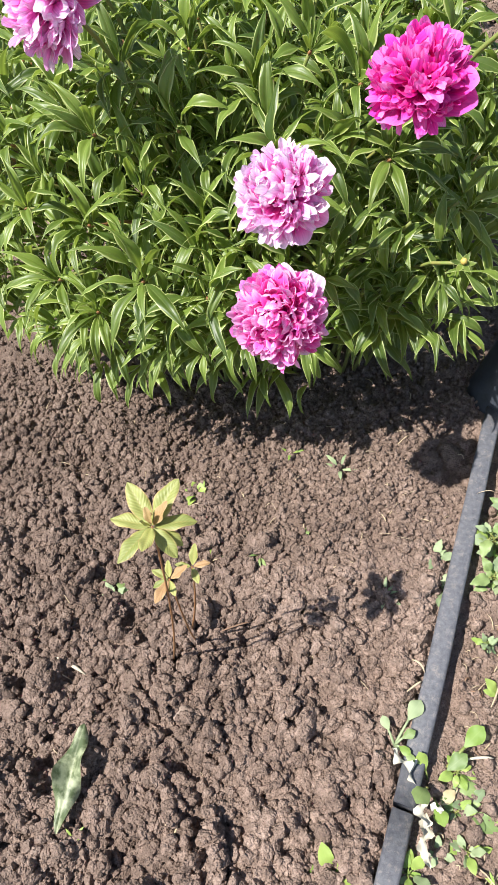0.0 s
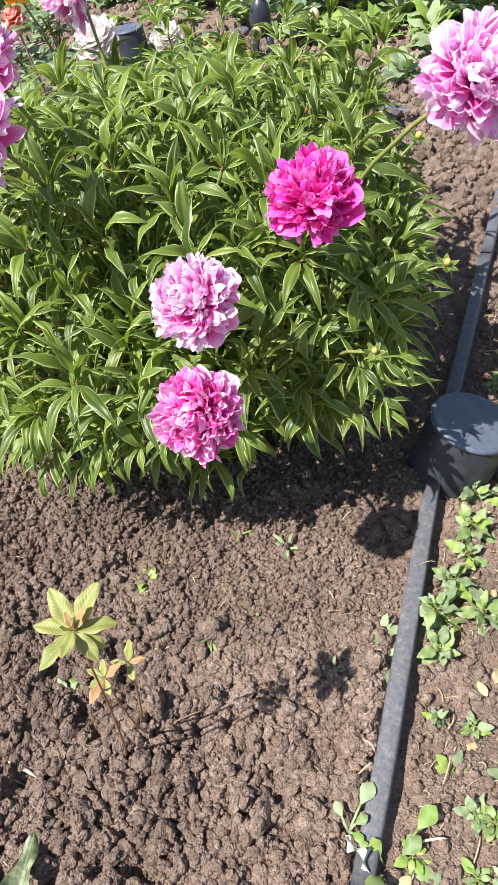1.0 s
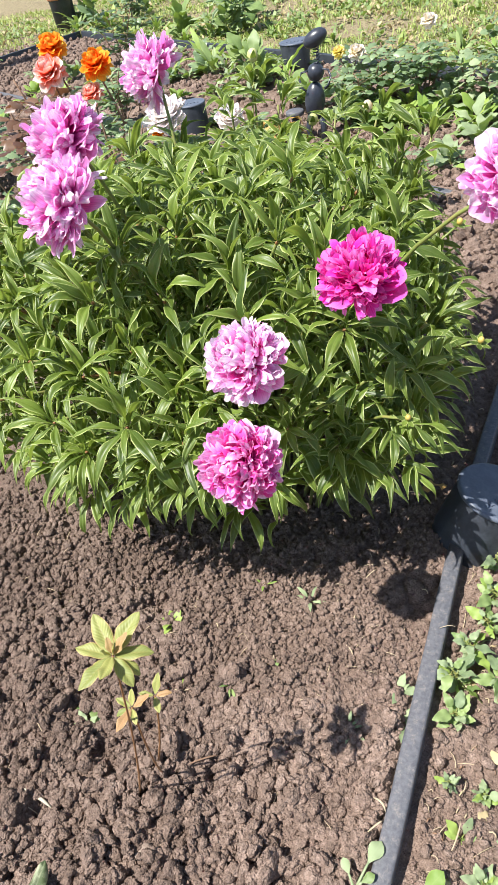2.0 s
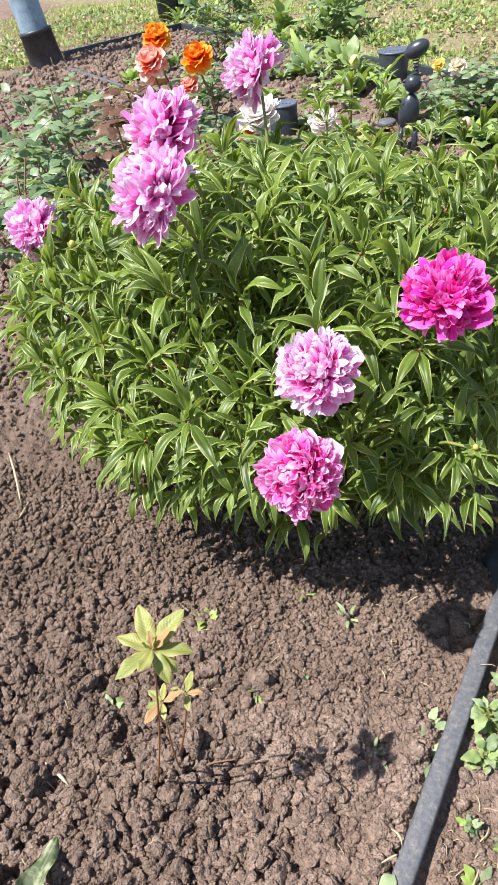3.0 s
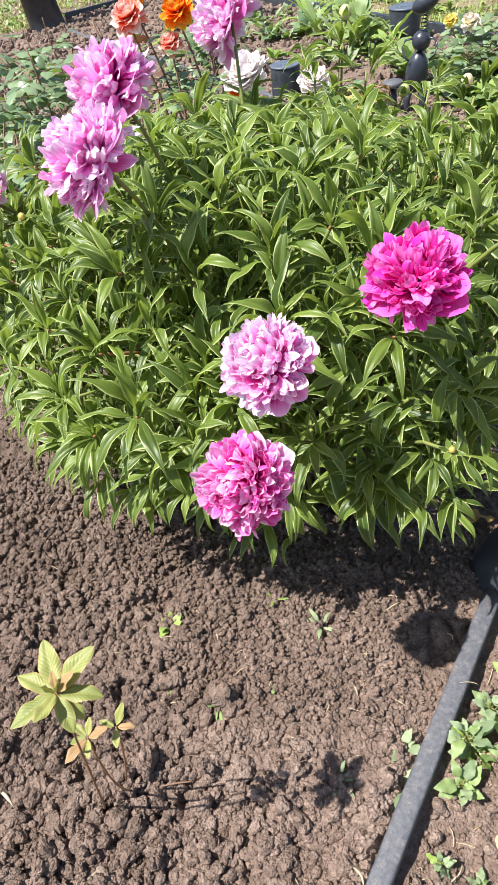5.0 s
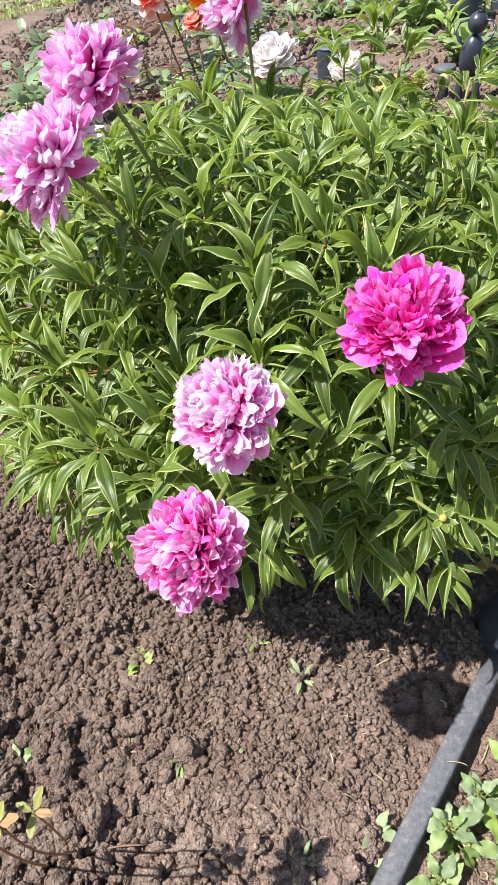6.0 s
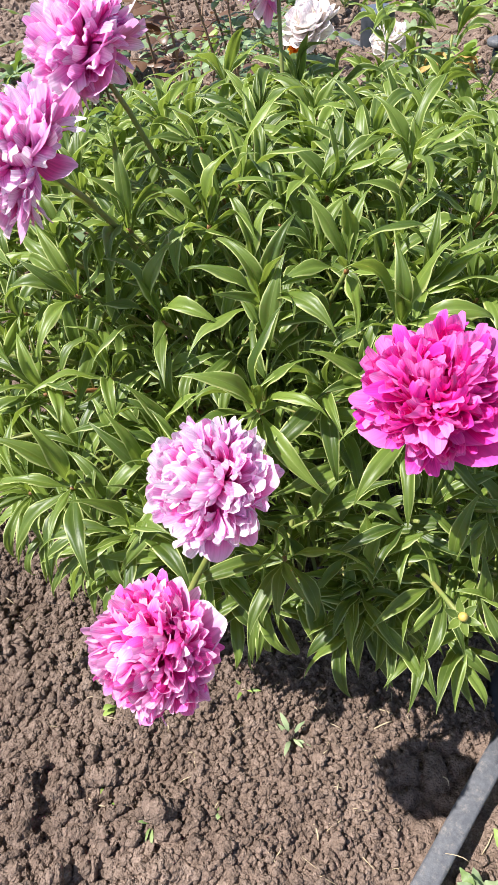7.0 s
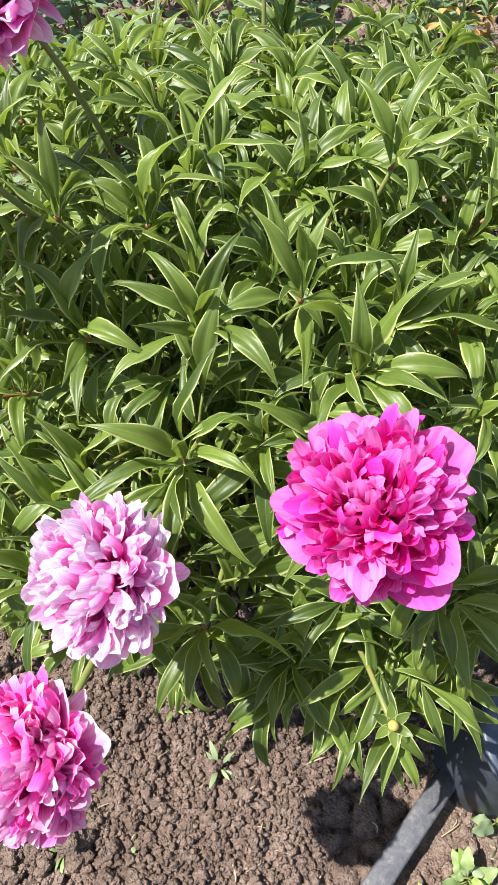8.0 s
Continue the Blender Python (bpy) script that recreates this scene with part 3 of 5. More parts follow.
scatter(clods, MID, 3200, (-0.62, 0.30, -0.50, 0.04), lambda x, y: 0.0045 + 0.0075 * rng.random() ** 1.5, near_end, 0.0)
scatter(crumbs, TINY, 12000, (-0.62, 0.30, -0.50, 0.02), lambda x, y: 0.0020 + 0.0036 * rng.random(), in_bed, -0.05)
scatter(crumbs, TINY, 4000, (0.2, 0.85, -0.58, 0.9), lambda x, y: rng.uniform(0.002, 0.006), lambda x, y: x > edge_x(y) + 0.045, 0.1)
scatter(lumps, MID, 4200, (0.15, 0.80, -0.50, 1.2), lambda x, y: 0.0025 + 0.009 * rng.random() ** 2.5, lambda x, y: x > edge_x(y) + 0.045, 0.15)
scatter(crumbs, TINY, 6000, (0.15, 0.85, -0.58, 0.9), lambda x, y: rng.uniform(0.0015, 0.005), lambda x, y: x > edge_x(y) + 0.045, 0.2)
scatter(lumps, MID, 2000, (-1.5, -0.92, -0.3, 1.6), lambda x, y: 0.004 + 0.011 * rng.random() ** 1.6, None, 0.1)
scatter(far_clods, TINY, 13000, (-1.9, 1.4, 1.2, 3.2), lambda x, y: 0.007 + 0.017 * rng.random() ** 1.7, lambda x, y: beyond_far(x, y) < -0.05, 0.15)
scatter(far_clods, TINY, 13000, (-3.7, 1.6, 1.3, 6.6), lambda x, y: 0.009 + 0.022 * rng.random() ** 1.5, lambda x, y: beyond_far(x, y) < -0.05, 0.25)
for name, b, label in (("soil_clods", clods, "brown angular clods of dug soil lying on the bed"), ("soil_lumps", lumps, "small rounded lumps of dug soil"), ("soil_crumbs", crumbs, "small crumbs of dry soil on the ground"), ("far_soil_clods", far_clods, "clods of dug soil in the rose bed")):
    tagged(new(name, b.mesh(name, M_SOIL, b is lumps)), label, "soil", kind="stuff")

# ---- the edging ----
def board_shape(length, thick=0.029, top=0.016, bottom=-0.10, seed=0):
    """A plastic board along y with rounded upper edges and a slightly uneven run."""
    r = np.random.default_rng(seed)
    h, e = thick / 2, 0.004
    prof = np.array([(-h, bottom), (-h, top - e), (-h + e * 0.3, top - e * 0.3), (-h + e, top), (h - e, top), (h - e * 0.3, top - e * 0.3), (h, top - e), (h, bottom)])
    n = max(4, int(length / 0.06))
    s = np.linspace(0, length, n)
    wob = np.cumsum(r.normal(0, 0.0006, n))
    wob -= np.linspace(wob[0], wob[-1], n)
    dz = np.cumsum(r.normal(0, 0.0006, n))
    P = np.zeros((n, len(prof), 3))
    P[:, :, 0] = prof[None, :, 0] + wob[:, None]
    P[:, :, 1] = s[:, None]
    P[:, :, 2] = prof[None, :, 1] + dz[:, None] * (prof[None, :, 1] > -0.05)
    f = list(map(tuple, grid_faces(n, len(prof))))
    k = len(prof)
    for base in (0, (n - 1) * k):
        f += [(base, base + 1, base + 6, base + 7), (base + 1, base + 2, base + 5, base + 6), (base + 2, base + 3, base + 4, base + 5)]
    return Shape(P.reshape(-1, 3), f, np.zeros((n * k, 2)))


def board(name, a, b, z, parent, seed, top=0.016):
    a, b = Vector((a[0], a[1], 0)), Vector((b[0], b[1], 0))
    turn = math.atan2(-(b - a).x, (b - a).y)
    return part_shape(name, board_shape((b - a).length, top=top, seed=seed), M_PLASTIC, parent, "", Matrix.Translation((a.x, a.y, z)) @ Matrix.Rotation(turn, 4, "Z"))


edging = empty_thing("bed_edging", (0, 0, 0), "low weathered grey plastic edging boards along the flower bed", "edging", kind="structure")
ex = lambda y: edge_x(y) + 0.0145
for i, (a, b) in enumerate(((-0.62, -0.345), (-0.34, 0.318), (0.425, 1.03), (1.034, 1.72))):
    board("board", (ex(a), a), (ex(b), b), 0.0, edging, 3 + i, top=0.018 if i else 0.010)
cross = empty_thing("cross_edging", (0, 0, 0), "grey plastic edging boards between flower bed and rose bed", "edging", kind="structure")
for i, (a, b) in enumerate((((0.26, 2.135), (0.86, 1.63)), ((-0.66, 2.912), (0.255, 2.14)), ((-1.38, 3.52), (-0.80, 3.03)), ((-2.3, 4.29), (-1.385, 3.525)), ((-3.2, 5.05), (-2.305, 4.295)))):
    board("board", a, b, 0.0, cross, 13 + i, top=0.03)
far_edging = empty_thing("far_edging", (0, 0, 0), "plastic edging round the far end of the rose bed, coloured black for its shaded face", "edging", kind="structure")
for i, (a, b) in enumerate((((-3.55, 5.62), (-2.78, 6.68)), ((-2.75, 6.68), (-1.85, 5.84)), ((-1.845, 5.836), (-0.95, 5.0)), ((-0.945, 4.995), (-0.40, 4.49)), ((-0.2, 4.31), (0.9, 3.28)))):
    ob = board("board", a, b, -0.02, far_edging, 23 + i, top=0.07)
    # black puts the shade on the upright face into the board's colour
    ob.data.materials[0] = M_BLACK


def edging_post(loc, r_top, r_bot, z0, z1, lid_tilt, label, bars=True):
    """A round plastic joining post with a flat cap and raised marks on it."""
    th = empty_thing("edging_post", loc, label, "post", "edging posts")
    part_shape("body", lathe_shape([(0, z0), (r_bot, z0), (r_bot, z0 + 0.004), (r_top, z1 - 0.012), (r_top * 0.99, z1 - 0.010), (0, z1 - 0.010)], 40), M_BLACK, th)
    m = Matrix.Rotation(lid_tilt, 4, "Z")
    cap = part_shape("cap", lathe_shape([(r_top * 0.9, z1 - 0.0095), (r_top + 0.002, z1 - 0.0095), (r_top + 0.003, z1 - 0.006), (r_top + 0.001, z1 - 0.001), (r_top - 0.003, z1), (r_top - 0.008, z1 - 0.0008), (0, z1 - 0.0006)], 40), M_LID, th, "dusty blue-grey cap", m)
    if bars:
        bm = bmesh.new()
        for i in range(5):
            k = r_top * 0.17
            for dx, dy, w, hh in ((0, 0, 0.16, 0.9), (0.5, (0.32, -0.3, 0)[i % 3], 0.55, 0.16), (0.5, (-0.32, 0.32, 0.3)[i % 3], 0.5, 0.16)):
                bmesh.ops.create_cube(bm, size=1.0, matrix=Matrix.Translation((r_top * (-0.52 + 0.25 * i) + dx * k * 0.6, -r_top * 0.30 + dy * k * 1.2, z1)) @ Matrix.Diagonal((k * w, k * hh * 1.3, 0.0018, 1)))
        me = bpy.data.meshes.new("raised_mark")
        bm.to_mesh(me)
        bm.free()
        me.materials.append(M_LID)
        part_mesh("raised_mark", me, cap)
    return th


near_post = edging_post((0.435, 0.372, 0), 0.075, 0.084, -0.12, 0.105, 0.5, "leaning black tapered plastic post joining the edging boards")
near_post.rotation_euler = (radians(-2), radians(18), 0)
edging_post((-0.745, 3.06, 0), 0.072, 0.076, -0.05, 0.165, 0.2, "black round plastic post behind the white rose")
edging_post((-0.313, 4.10, 0), 0.095, 0.070, -0.06, 0.178, 0.0, "black plastic post with raised marks beside the figure")

# ---- peony bush ----
CENTRE = np.array((-0.10, 0.72))
AX = np.array((0.68, 0.575))
AX_RIGHT = 0.488


def dome(x, y):
    p = 1.5 if x < CENTRE[0] and y < CENTRE[1] else 2.6
    left = AX[0] - 0.23 * min(max((y - 0.60) / 0.35, 0), 1)
    q = (abs((x - CENTRE[0]) / (left if x < CENTRE[0] else AX_RIGHT)) ** p + abs((y - CENTRE[1]) / AX[1]) ** p) ** (1 / p)
    return q, (0.580 - 0.075 * min(max((y - 0.75) / 0.5, 0), 1)) * (1 - 0.45 * min(q, 1.12) ** 4.5)


LEAVES = [leaf_shape(0.192 + 0.016 * (i % 4), 0.55 + 0.13 * (i % 4), d, 0.09, 0.42 + 0.03 * (i % 3), (-0.45, 0.1, 0.5, -0.15, 0.25)[i % 5], 60 + i, 13, 7,
                     bow=(-0.13, 0.05, 0.12, -0.04, 0.0)[(i + i // 5) % 5], rise=0.42, roll=0.52, lens=1.65)
          for i, d in enumerate((0.8, 1.1, 1.4, 1.6, 1.2, 1.9, 2.05, 2.2, 2.4, 1.3, 1.7, 2.6, 1.1, 1.95, 1.5, 2.15, 1.8, 2.3))]
LEAF_MESHES = [s.mesh("peony_leaf", M_LEAF) for s in LEAVES]
DRY_MESH = [leaf_shape(0.20, 0.8, 1.6 + 0.4 * i, 0.2, 0.45, 0.8, 75 + i, 10, 5).mesh("dry_leaf", M_OCHRE_LEAF) for i in range(3)]
bush = empty_thing("peony_bush", (CENTRE[0], CENTRE[1], 0), "large leafy peony bush with pink and magenta double blooms", "peony")
BI = Matrix.Translation((-CENTRE[0], -CENTRE[1], 0))

BLOOMS = [
    # place, width, bloom's axis, petals, guard petals, label, seed
    ((0.091, 0.161, 0.571), 0.116, (-0.35, -0.50, 0.75), M_PETAL_PALE, M_PETAL_PALE, "pale pink double peony bloom with whitish petal tips", 1),
    ((0.091, 0.049, 0.489), 0.116, (-0.15, -0.75, 0.60), M_PETAL_PINK, M_PETAL_LILAC, "pink double peony bloom with pale petal edges", 2),
    ((0.238, 0.254, 0.635), 0.118, (-0.05, -0.28, 0.95), M_PETAL_DEEP, M_PETAL_GUARD_DEEP, "deep magenta double peony bloom", 3),
    ((-0.178, 0.330, 0.731), 0.128, (-0.62, -0.45, 0.55), M_PETAL_LILAC, M_PETAL_GUARD, "lilac-pink drooping peony bloom", 4),
    ((-0.229, 0.510, 0.766), 0.134, (-0.55, -0.30, 0.78), M_PETAL_LILAC, M_PETAL_GUARD, "lilac-pink peony bloom on a tall stem", 5),
    ((-0.205, 0.920, 0.760), 0.132, (-0.80, -0.10, 0.42), M_PETAL_LILAC, M_PETAL_GUARD, "lilac-pink peony bloom leaning to one side", 6),
    ((-0.560, 0.542, 0.585), 0.118, (-0.70, -0.35, 0.55), M_PETAL_LILAC, M_PETAL_GUARD, "lilac-pink peony bloom at the edge of the bush", 7),
    ((0.438, 0.375, 0.690), 0.132, (0.35, -0.50, 0.65), M_PETAL_LILAC, M_PETAL_PALE, "pale pink peony bloom with broad outer petals", 8),
]
FINE_PETALS = [petal_shape(0.17 + 0.055 * ((i * 3) % 4), 0.50, (1.25, 0.85, 0.45, -0.5)[(i + i // 4) % 4], 0.11, 0.05, 200 + i, 11, 8, 2.4) for i in range(40)]
LOOSE_PETALS = [petal_shape(0.20 + 0.07 * ((i * 3) % 4), 0.45, (1.1, 0.7, 0.2, -0.8)[(i + i // 4) % 4], 0.11, 0.05, 250 + i, 11, 8, 2.4) for i in range(40)]
GUARD_PETALS = [petal_shape(0.80, 0.40, 0.50, 0.05, 0.06, 300 + i, 14, 13) for i in range(4)]


def bloom(place, width, axis, mat, guard_mat, label, seed):
    r = np.random.default_rng(seed)
    R = width / 2
    az = Vector(axis).normalized()
    frame_rot = az.to_track_quat("Z", "Y").to_matrix().to_4x4()
    base = Matrix.Translation(Vector(place) - az * R * 0.18) @ frame_rot
    centre = Batch()
    fine = seed <= 3
    full = 0.84 if fine else 0.88
    petals, n = (FINE_PETALS, 430) if fine else (LOOSE_PETALS, 270)
    n = n if seed != 1 else 340
    for i in range(n):
        k = (i + 0.5) / n
        pol = math.acos(1 - k * 1.40) * (0.94 + 0.12 * r.random())
        azi = i * 2.39996 + r.normal(0, 0.16)
        dirv = Vector((math.sin(pol) * math.cos(azi), math.sin(pol) * math.sin(azi), math.cos(pol) * 0.90))
        dirv += Vector(r.normal(0, 0.10, 3))
        dirv.normalize()
        root = dirv * R * 0.10
        inner = Vector((-math.cos(azi), -math.sin(azi), 0.35 + pol * 0.5)) + Vector(r.normal(0, 0.28, 3))
        size = R * (0.80 + 0.26 * r.random() + (0.04 if fine else 0.10) * math.sin(pol)) * full
        size *= 1 + 0.22 * noise.noise(dirv * 1.7 + Vector((seed * 5.1, seed * 2.3, 0.7)))
        m = aim(root, dirv, inner, size, r.normal(0, 0.25))
        kind = min(9, max(0, int(pol / 1.9 * 9 + r.normal(0, 1.6))))
        centre.add(petals[kind * 4 + r.integers(4)], m)
    ob = part_mesh("bloom", centre.mesh("bloom", mat), bush, label, BI @ base)
    count = 7 if seed <= 3 else 9
    for i in range(count):
        a = i * 2 * math.pi / count + r.normal(0, 0.18)
        el = r.uniform(-0.55, -0.05) if seed != 3 else r.uniform(-0.35, 0.05)
        dirv = Vector((math.cos(a) * math.cos(el), math.sin(a) * math.cos(el), math.sin(el)))
        m = aim(dirv * R * 0.12, dirv, (0, 0, 1), R * (r.uniform(0.80, 1.00) if seed < 3 else r.uniform(0.88, 1.06) if fine else r.uniform(0.92, 1.15)), r.normal(0, 0.2))
        part_mesh("petal", GUARD_MESH[guard_mat.name][i % 4], ob, "", m)
    return ob


GUARD_MESH = {m.name: [s.mesh("petal", m) for s in GUARD_PETALS] for m in (M_PETAL_PALE, M_PETAL_LILAC, M_PETAL_GUARD, M_PETAL_GUARD_DEEP)}
for place, width, axis, mat, gm, label, seed in BLOOMS:
    bloom(place, width, axis, mat, gm, label, seed)

# stems, shoots and leaves
leaf_jobs = []
petiole_batch, node_batch = Batch(), Batch()


def leaflet(origin, direction, r, length, low=0, high=18, tilt=0.28):
    """One leaflet, its upper side to the sky."""
    d = Vector(direction).normalized()
    leaf_jobs.append((aim(origin, d, (0, 0, 1), length, r.normal(0, tilt)), int(r.integers(low, high))))


def shoot_leaves(tip, axis, r, count, size):
    """Compound leaves of three leaflets that spread from the tip of a shoot."""
    ax = Vector(axis).normalized()
    side = ax.cross(Vector((0.31, 0.2, 0.93))).normalized()
    fwd = ax.cross(side)
    turn = r.uniform(0, 6.28)
    for k in range(count):
        a = turn + k * 2.4 + r.normal(0, 0.25)
        dirv = (side * math.cos(a) + fwd * math.sin(a) + ax * r.uniform(0.1, 0.7)).normalized()
        p = Vector(tip) - ax * r.uniform(0.0, 0.03)
        hub = p + dirv * r.uniform(0.010, 0.035)
        lead = r.uniform(0.85, 1.2) * size
        for sp, sc in ((0.0, 1.0), (0.62, 0.85), (-0.62, 0.85)):
            if sp and r.random() < 0.15:
                continue
            d2 = Matrix.Rotation(sp + r.normal(0, 0.10), 3, ax) @ dirv
            leaflet(hub, d2, r, lead * sc)


NODE = tube_shape([(0, 0, 0), (0, 0.006, 0), (0, 0.011, 0)], (0.0022, 0.0030, 0.0014), 6)


def crown_leaves(tip, axis, r, size):
    """The head of a shoot: a star of arching leaflets, a few upright young ones, and a wider tier below."""
    ax = Vector(axis).normalized()
    side = ax.cross(Vector((0.31, 0.2, 0.93))).normalized()
    fwd = ax.cross(side)
    turn, n = r.uniform(0, 6.28), int(r.integers(6, 9))
    for k in range(n):
        a = turn + 2 * math.pi * k / n + r.normal(0, 0.16)
        d = side * math.cos(a) + fwd * math.sin(a) + ax * r.uniform(0.25, 0.75)
        leaflet(Vector(tip) + d.normalized() * 0.005, d, r, size * r.uniform(0.85, 1.2))
    node_batch.add(NODE, aim(Vector(tip) - ax * 0.006, ax))
    for k in range(int(r.integers(1, 4))):
        a = turn + 2.1 * k + r.normal(0, 0.3)
        d = side * math.cos(a) + fwd * math.sin(a) + ax * r.uniform(1.3, 2.4)
        leaflet(Vector(tip) + ax * 0.004, d, r, size * r.uniform(0.6, 0.95), 0, 5, 0.5)
    base = Vector(tip) - ax * r.uniform(0.045, 0.075)
    for k in range(3):
        a = turn + 0.5 + 2.09 * k + r.normal(0, 0.25)
        d = (side * math.cos(a) + fwd * math.sin(a) + ax * r.uniform(0.15, 0.5)).normalized()
        hub = base + d * r.uniform(0.035, 0.06)
        petiole_batch.add(tube_shape(bent(base, hub, 0.004, 4), (0.0019, 0.0017, 0.0015, 0.0013), 4), Matrix())
        for sp, sc in ((0.0, 1.08), (0.65, 0.92), (-0.65, 0.92)):
            leaflet(hub, Matrix.Rotation(sp + r.normal(0, 0.1), 3, ax) @ d, r, size * sc * r.uniform(0.9, 1.12))


def far_enough(pts, x, y, gap):
    return all((x - a) ** 2 + (y - b) ** 2 > gap * gap for a, b in pts)


rb = np.random.default_rng(11)
tips, tries = [], 0
while len(tips) < 190 and tries < 40000:
    tries += 1
    x, y = rb.uniform(-0.80, 0.56), rb.uniform(0.1, 1.34)
    q, top = dome(x, y)
    if q < 0.95 and far_enough(tips, x, y, 0.069):
        tips.append((x, y))
low_tips = []
tries = 0
while len(low_tips) < 190 and tries < 30000:
    tries += 1
    x, y = rb.uniform(-0.80, 0.56), rb.uniform(0.1, 1.34)
    q, top = dome(x, y)
    if q < 0.86 and far_enough(low_tips, x, y, 0.053):
        low_tips.append((x, y))
stem_batch = Batch()
stems = 0
for (pts, level) in ((tips, 1.0), (low_tips, 0.58)):
    for x, y in pts:
        q, top = dome(x, y)
        z = top * level + rb.normal(0, 0.026)
        if level < 1 and q > 0.7:
            z = 0.17 + 0.14 * rb.random()
        out = np.array((x, y)) - CENTRE
        lean = Vector((out[0] * 1.1, out[1] * 1.1, 0.62 - 0.35 * min(q, 1)))
        near_in = 0.35 if level == 1.0 else 0.6
        root = (CENTRE[0] + out[0] * near_in + rb.normal(0, 0.02), CENTRE[1] + out[1] * near_in + rb.normal(0, 0.02))
        way = bent((root[0], root[1], gz(*root) - 0.01), (x, y, z), 0.06 * q, 7, (-out[0] * 0.12, -out[1] * 0.12, 0))
        if level == 1.0 and stems < 60:
            part_shape("stem", tube_shape(way, np.linspace(0.0045, 0.0026, 7)), M_STEM if stems % 8 else M_STEM_RED, bush, "", BI)
            stems += 1
        else:
            stem_batch.add(tube_shape(way, np.linspace(0.004, 0.0024, 7)), Matrix())
        if level == 1.0:
            crown_leaves((x, y, z), lean, rb, 0.099)
            shoot_leaves(way[4], (out[0], out[1], 0.35), rb, 2, 0.098)
        else:
            shoot_leaves((x, y, z), lean, rb, 4, 0.096)

# outer shoots whose leaves hang down round the rim
for k in range(62):
    a = math.pi * (0.98 + 1.2 * k / 61) + rb.normal(0, 0.03)
    ca, sa = math.cos(a), math.sin(a)
    p = 1.5 if ca < 0 and sa < 0 else 2.6
    rad = (0.87 + 0.08 * rb.random()) / (abs(ca / (AX[0] if ca < 0 else AX_RIGHT)) ** p + abs(sa / AX[1]) ** p) ** (1 / p)
    x, y = CENTRE[0] + rad * ca, CENTRE[1] + rad * sa
    z = rb.uniform(0.24, 0.37) if ca < 0.0 else rb.uniform(0.30, 0.40)
    way = bent((CENTRE[0] + rad * ca * 0.6, CENTRE[1] + rad * sa * 0.6, 0.0), (x, y, z), 0.05, 7)
    stem_batch.add(tube_shape(way, np.linspace(0.0036, 0.0022, 7)), Matrix())
    shoot_leaves((x, y, z), (ca * 0.8, sa * 0.8, 0.45), rb, 4, 0.090)

# low shoots over the front corner, beside the edging
for x, y, z in ((0.22, 0.25, 0.36), (0.30, 0.25, 0.30), (0.35, 0.28, 0.29), (0.25, 0.24, 0.31), (0.31, 0.28, 0.37), (0.35, 0.32, 0.34), (0.37, 0.36, 0.38), (0.38, 0.42, 0.32), (0.33, 0.33, 0.43), (0.26, 0.29, 0.43), (0.37, 0.46, 0.42)):
    x *= 0.90
    way = bent((x * 0.5, y * 0.5 + 0.3, 0.0), (x, y, z), 0.06, 7)
    stem_batch.add(tube_shape(way, np.linspace(0.0036, 0.0022, 7)), Matrix())
    shoot_leaves((x, y, z), (0.30, -0.45, 0.55), rb, 4, 0.092)

# taller shoots at the back
for x, y, z, s in ((-0.06, 1.27, 0.63, 0.115), (0.0, 1.24, 0.58, 0.11), (-0.12, 1.24, 0.58, 0.11), (0.14, 1.25, 0.54, 0.10), (0.24, 1.20, 0.53, 0.11), (0.36, 0.98, 0.55, 0.12), (0.30, 0.80, 0.57, 0.12)):
    way = bent((x * 0.6 - 0.03, y * 0.6 + 0.3, 0.0), (x, y, z), 0.0, 7, (0, 0.02, 0))
    part_shape("stem", tube_shape(way, np.linspace(0.0045, 0.0026, 7)), M_STEM, bush, "", BI)
    shoot_leaves((x, y, z), (0.1 * x, 0.15, 0.6), rb, 4, s)
    shoot_leaves(way[5], (0.2 * x, 0.2, 0.4), rb, 3, s * 0.9)

# a withered tip among the taller shoots
for k in range(9):
    a = k * 2.4
    part_mesh("dry_leaf", DRY_MESH[k % 3], bush, "withered ochre leaf", BI @ aim((0.010 + 0.012 * math.cos(a), 1.20 + 0.012 * math.sin(a), 0.555 - 0.004 * k), (math.cos(a), math.sin(a) - 0.3, 0.15 - 0.1 * (k % 4)), (0, 0, 1), 0.055 + 0.008 * (k % 3), 0.3 * math.sin(k)))

# flowering stems
for place, width, axis, *_ in BLOOMS:
    p = np.array(place) - np.array(Vector(axis).normalized()) * width * 0.16
    out = p[:2] - CENTRE
    root = CENTRE + out * 0.5
    way = bent((root[0], root[1], gz(root[0], root[1]) - 0.01), p, 0.06, 10, (-out[0] * 0.15, -out[1] * 0.15, 0))
    part_shape("flower_stem", tube_shape(way, np.linspace(0.0045, 0.0030, 10), 8), M_STEM, bush, "pale green flower stem", BI)
    if place[1] > 0.1:
        shoot_leaves(way[6], (out[0] * 0.5, out[1] * 0.5, 0.6), rb, 2, 0.088)

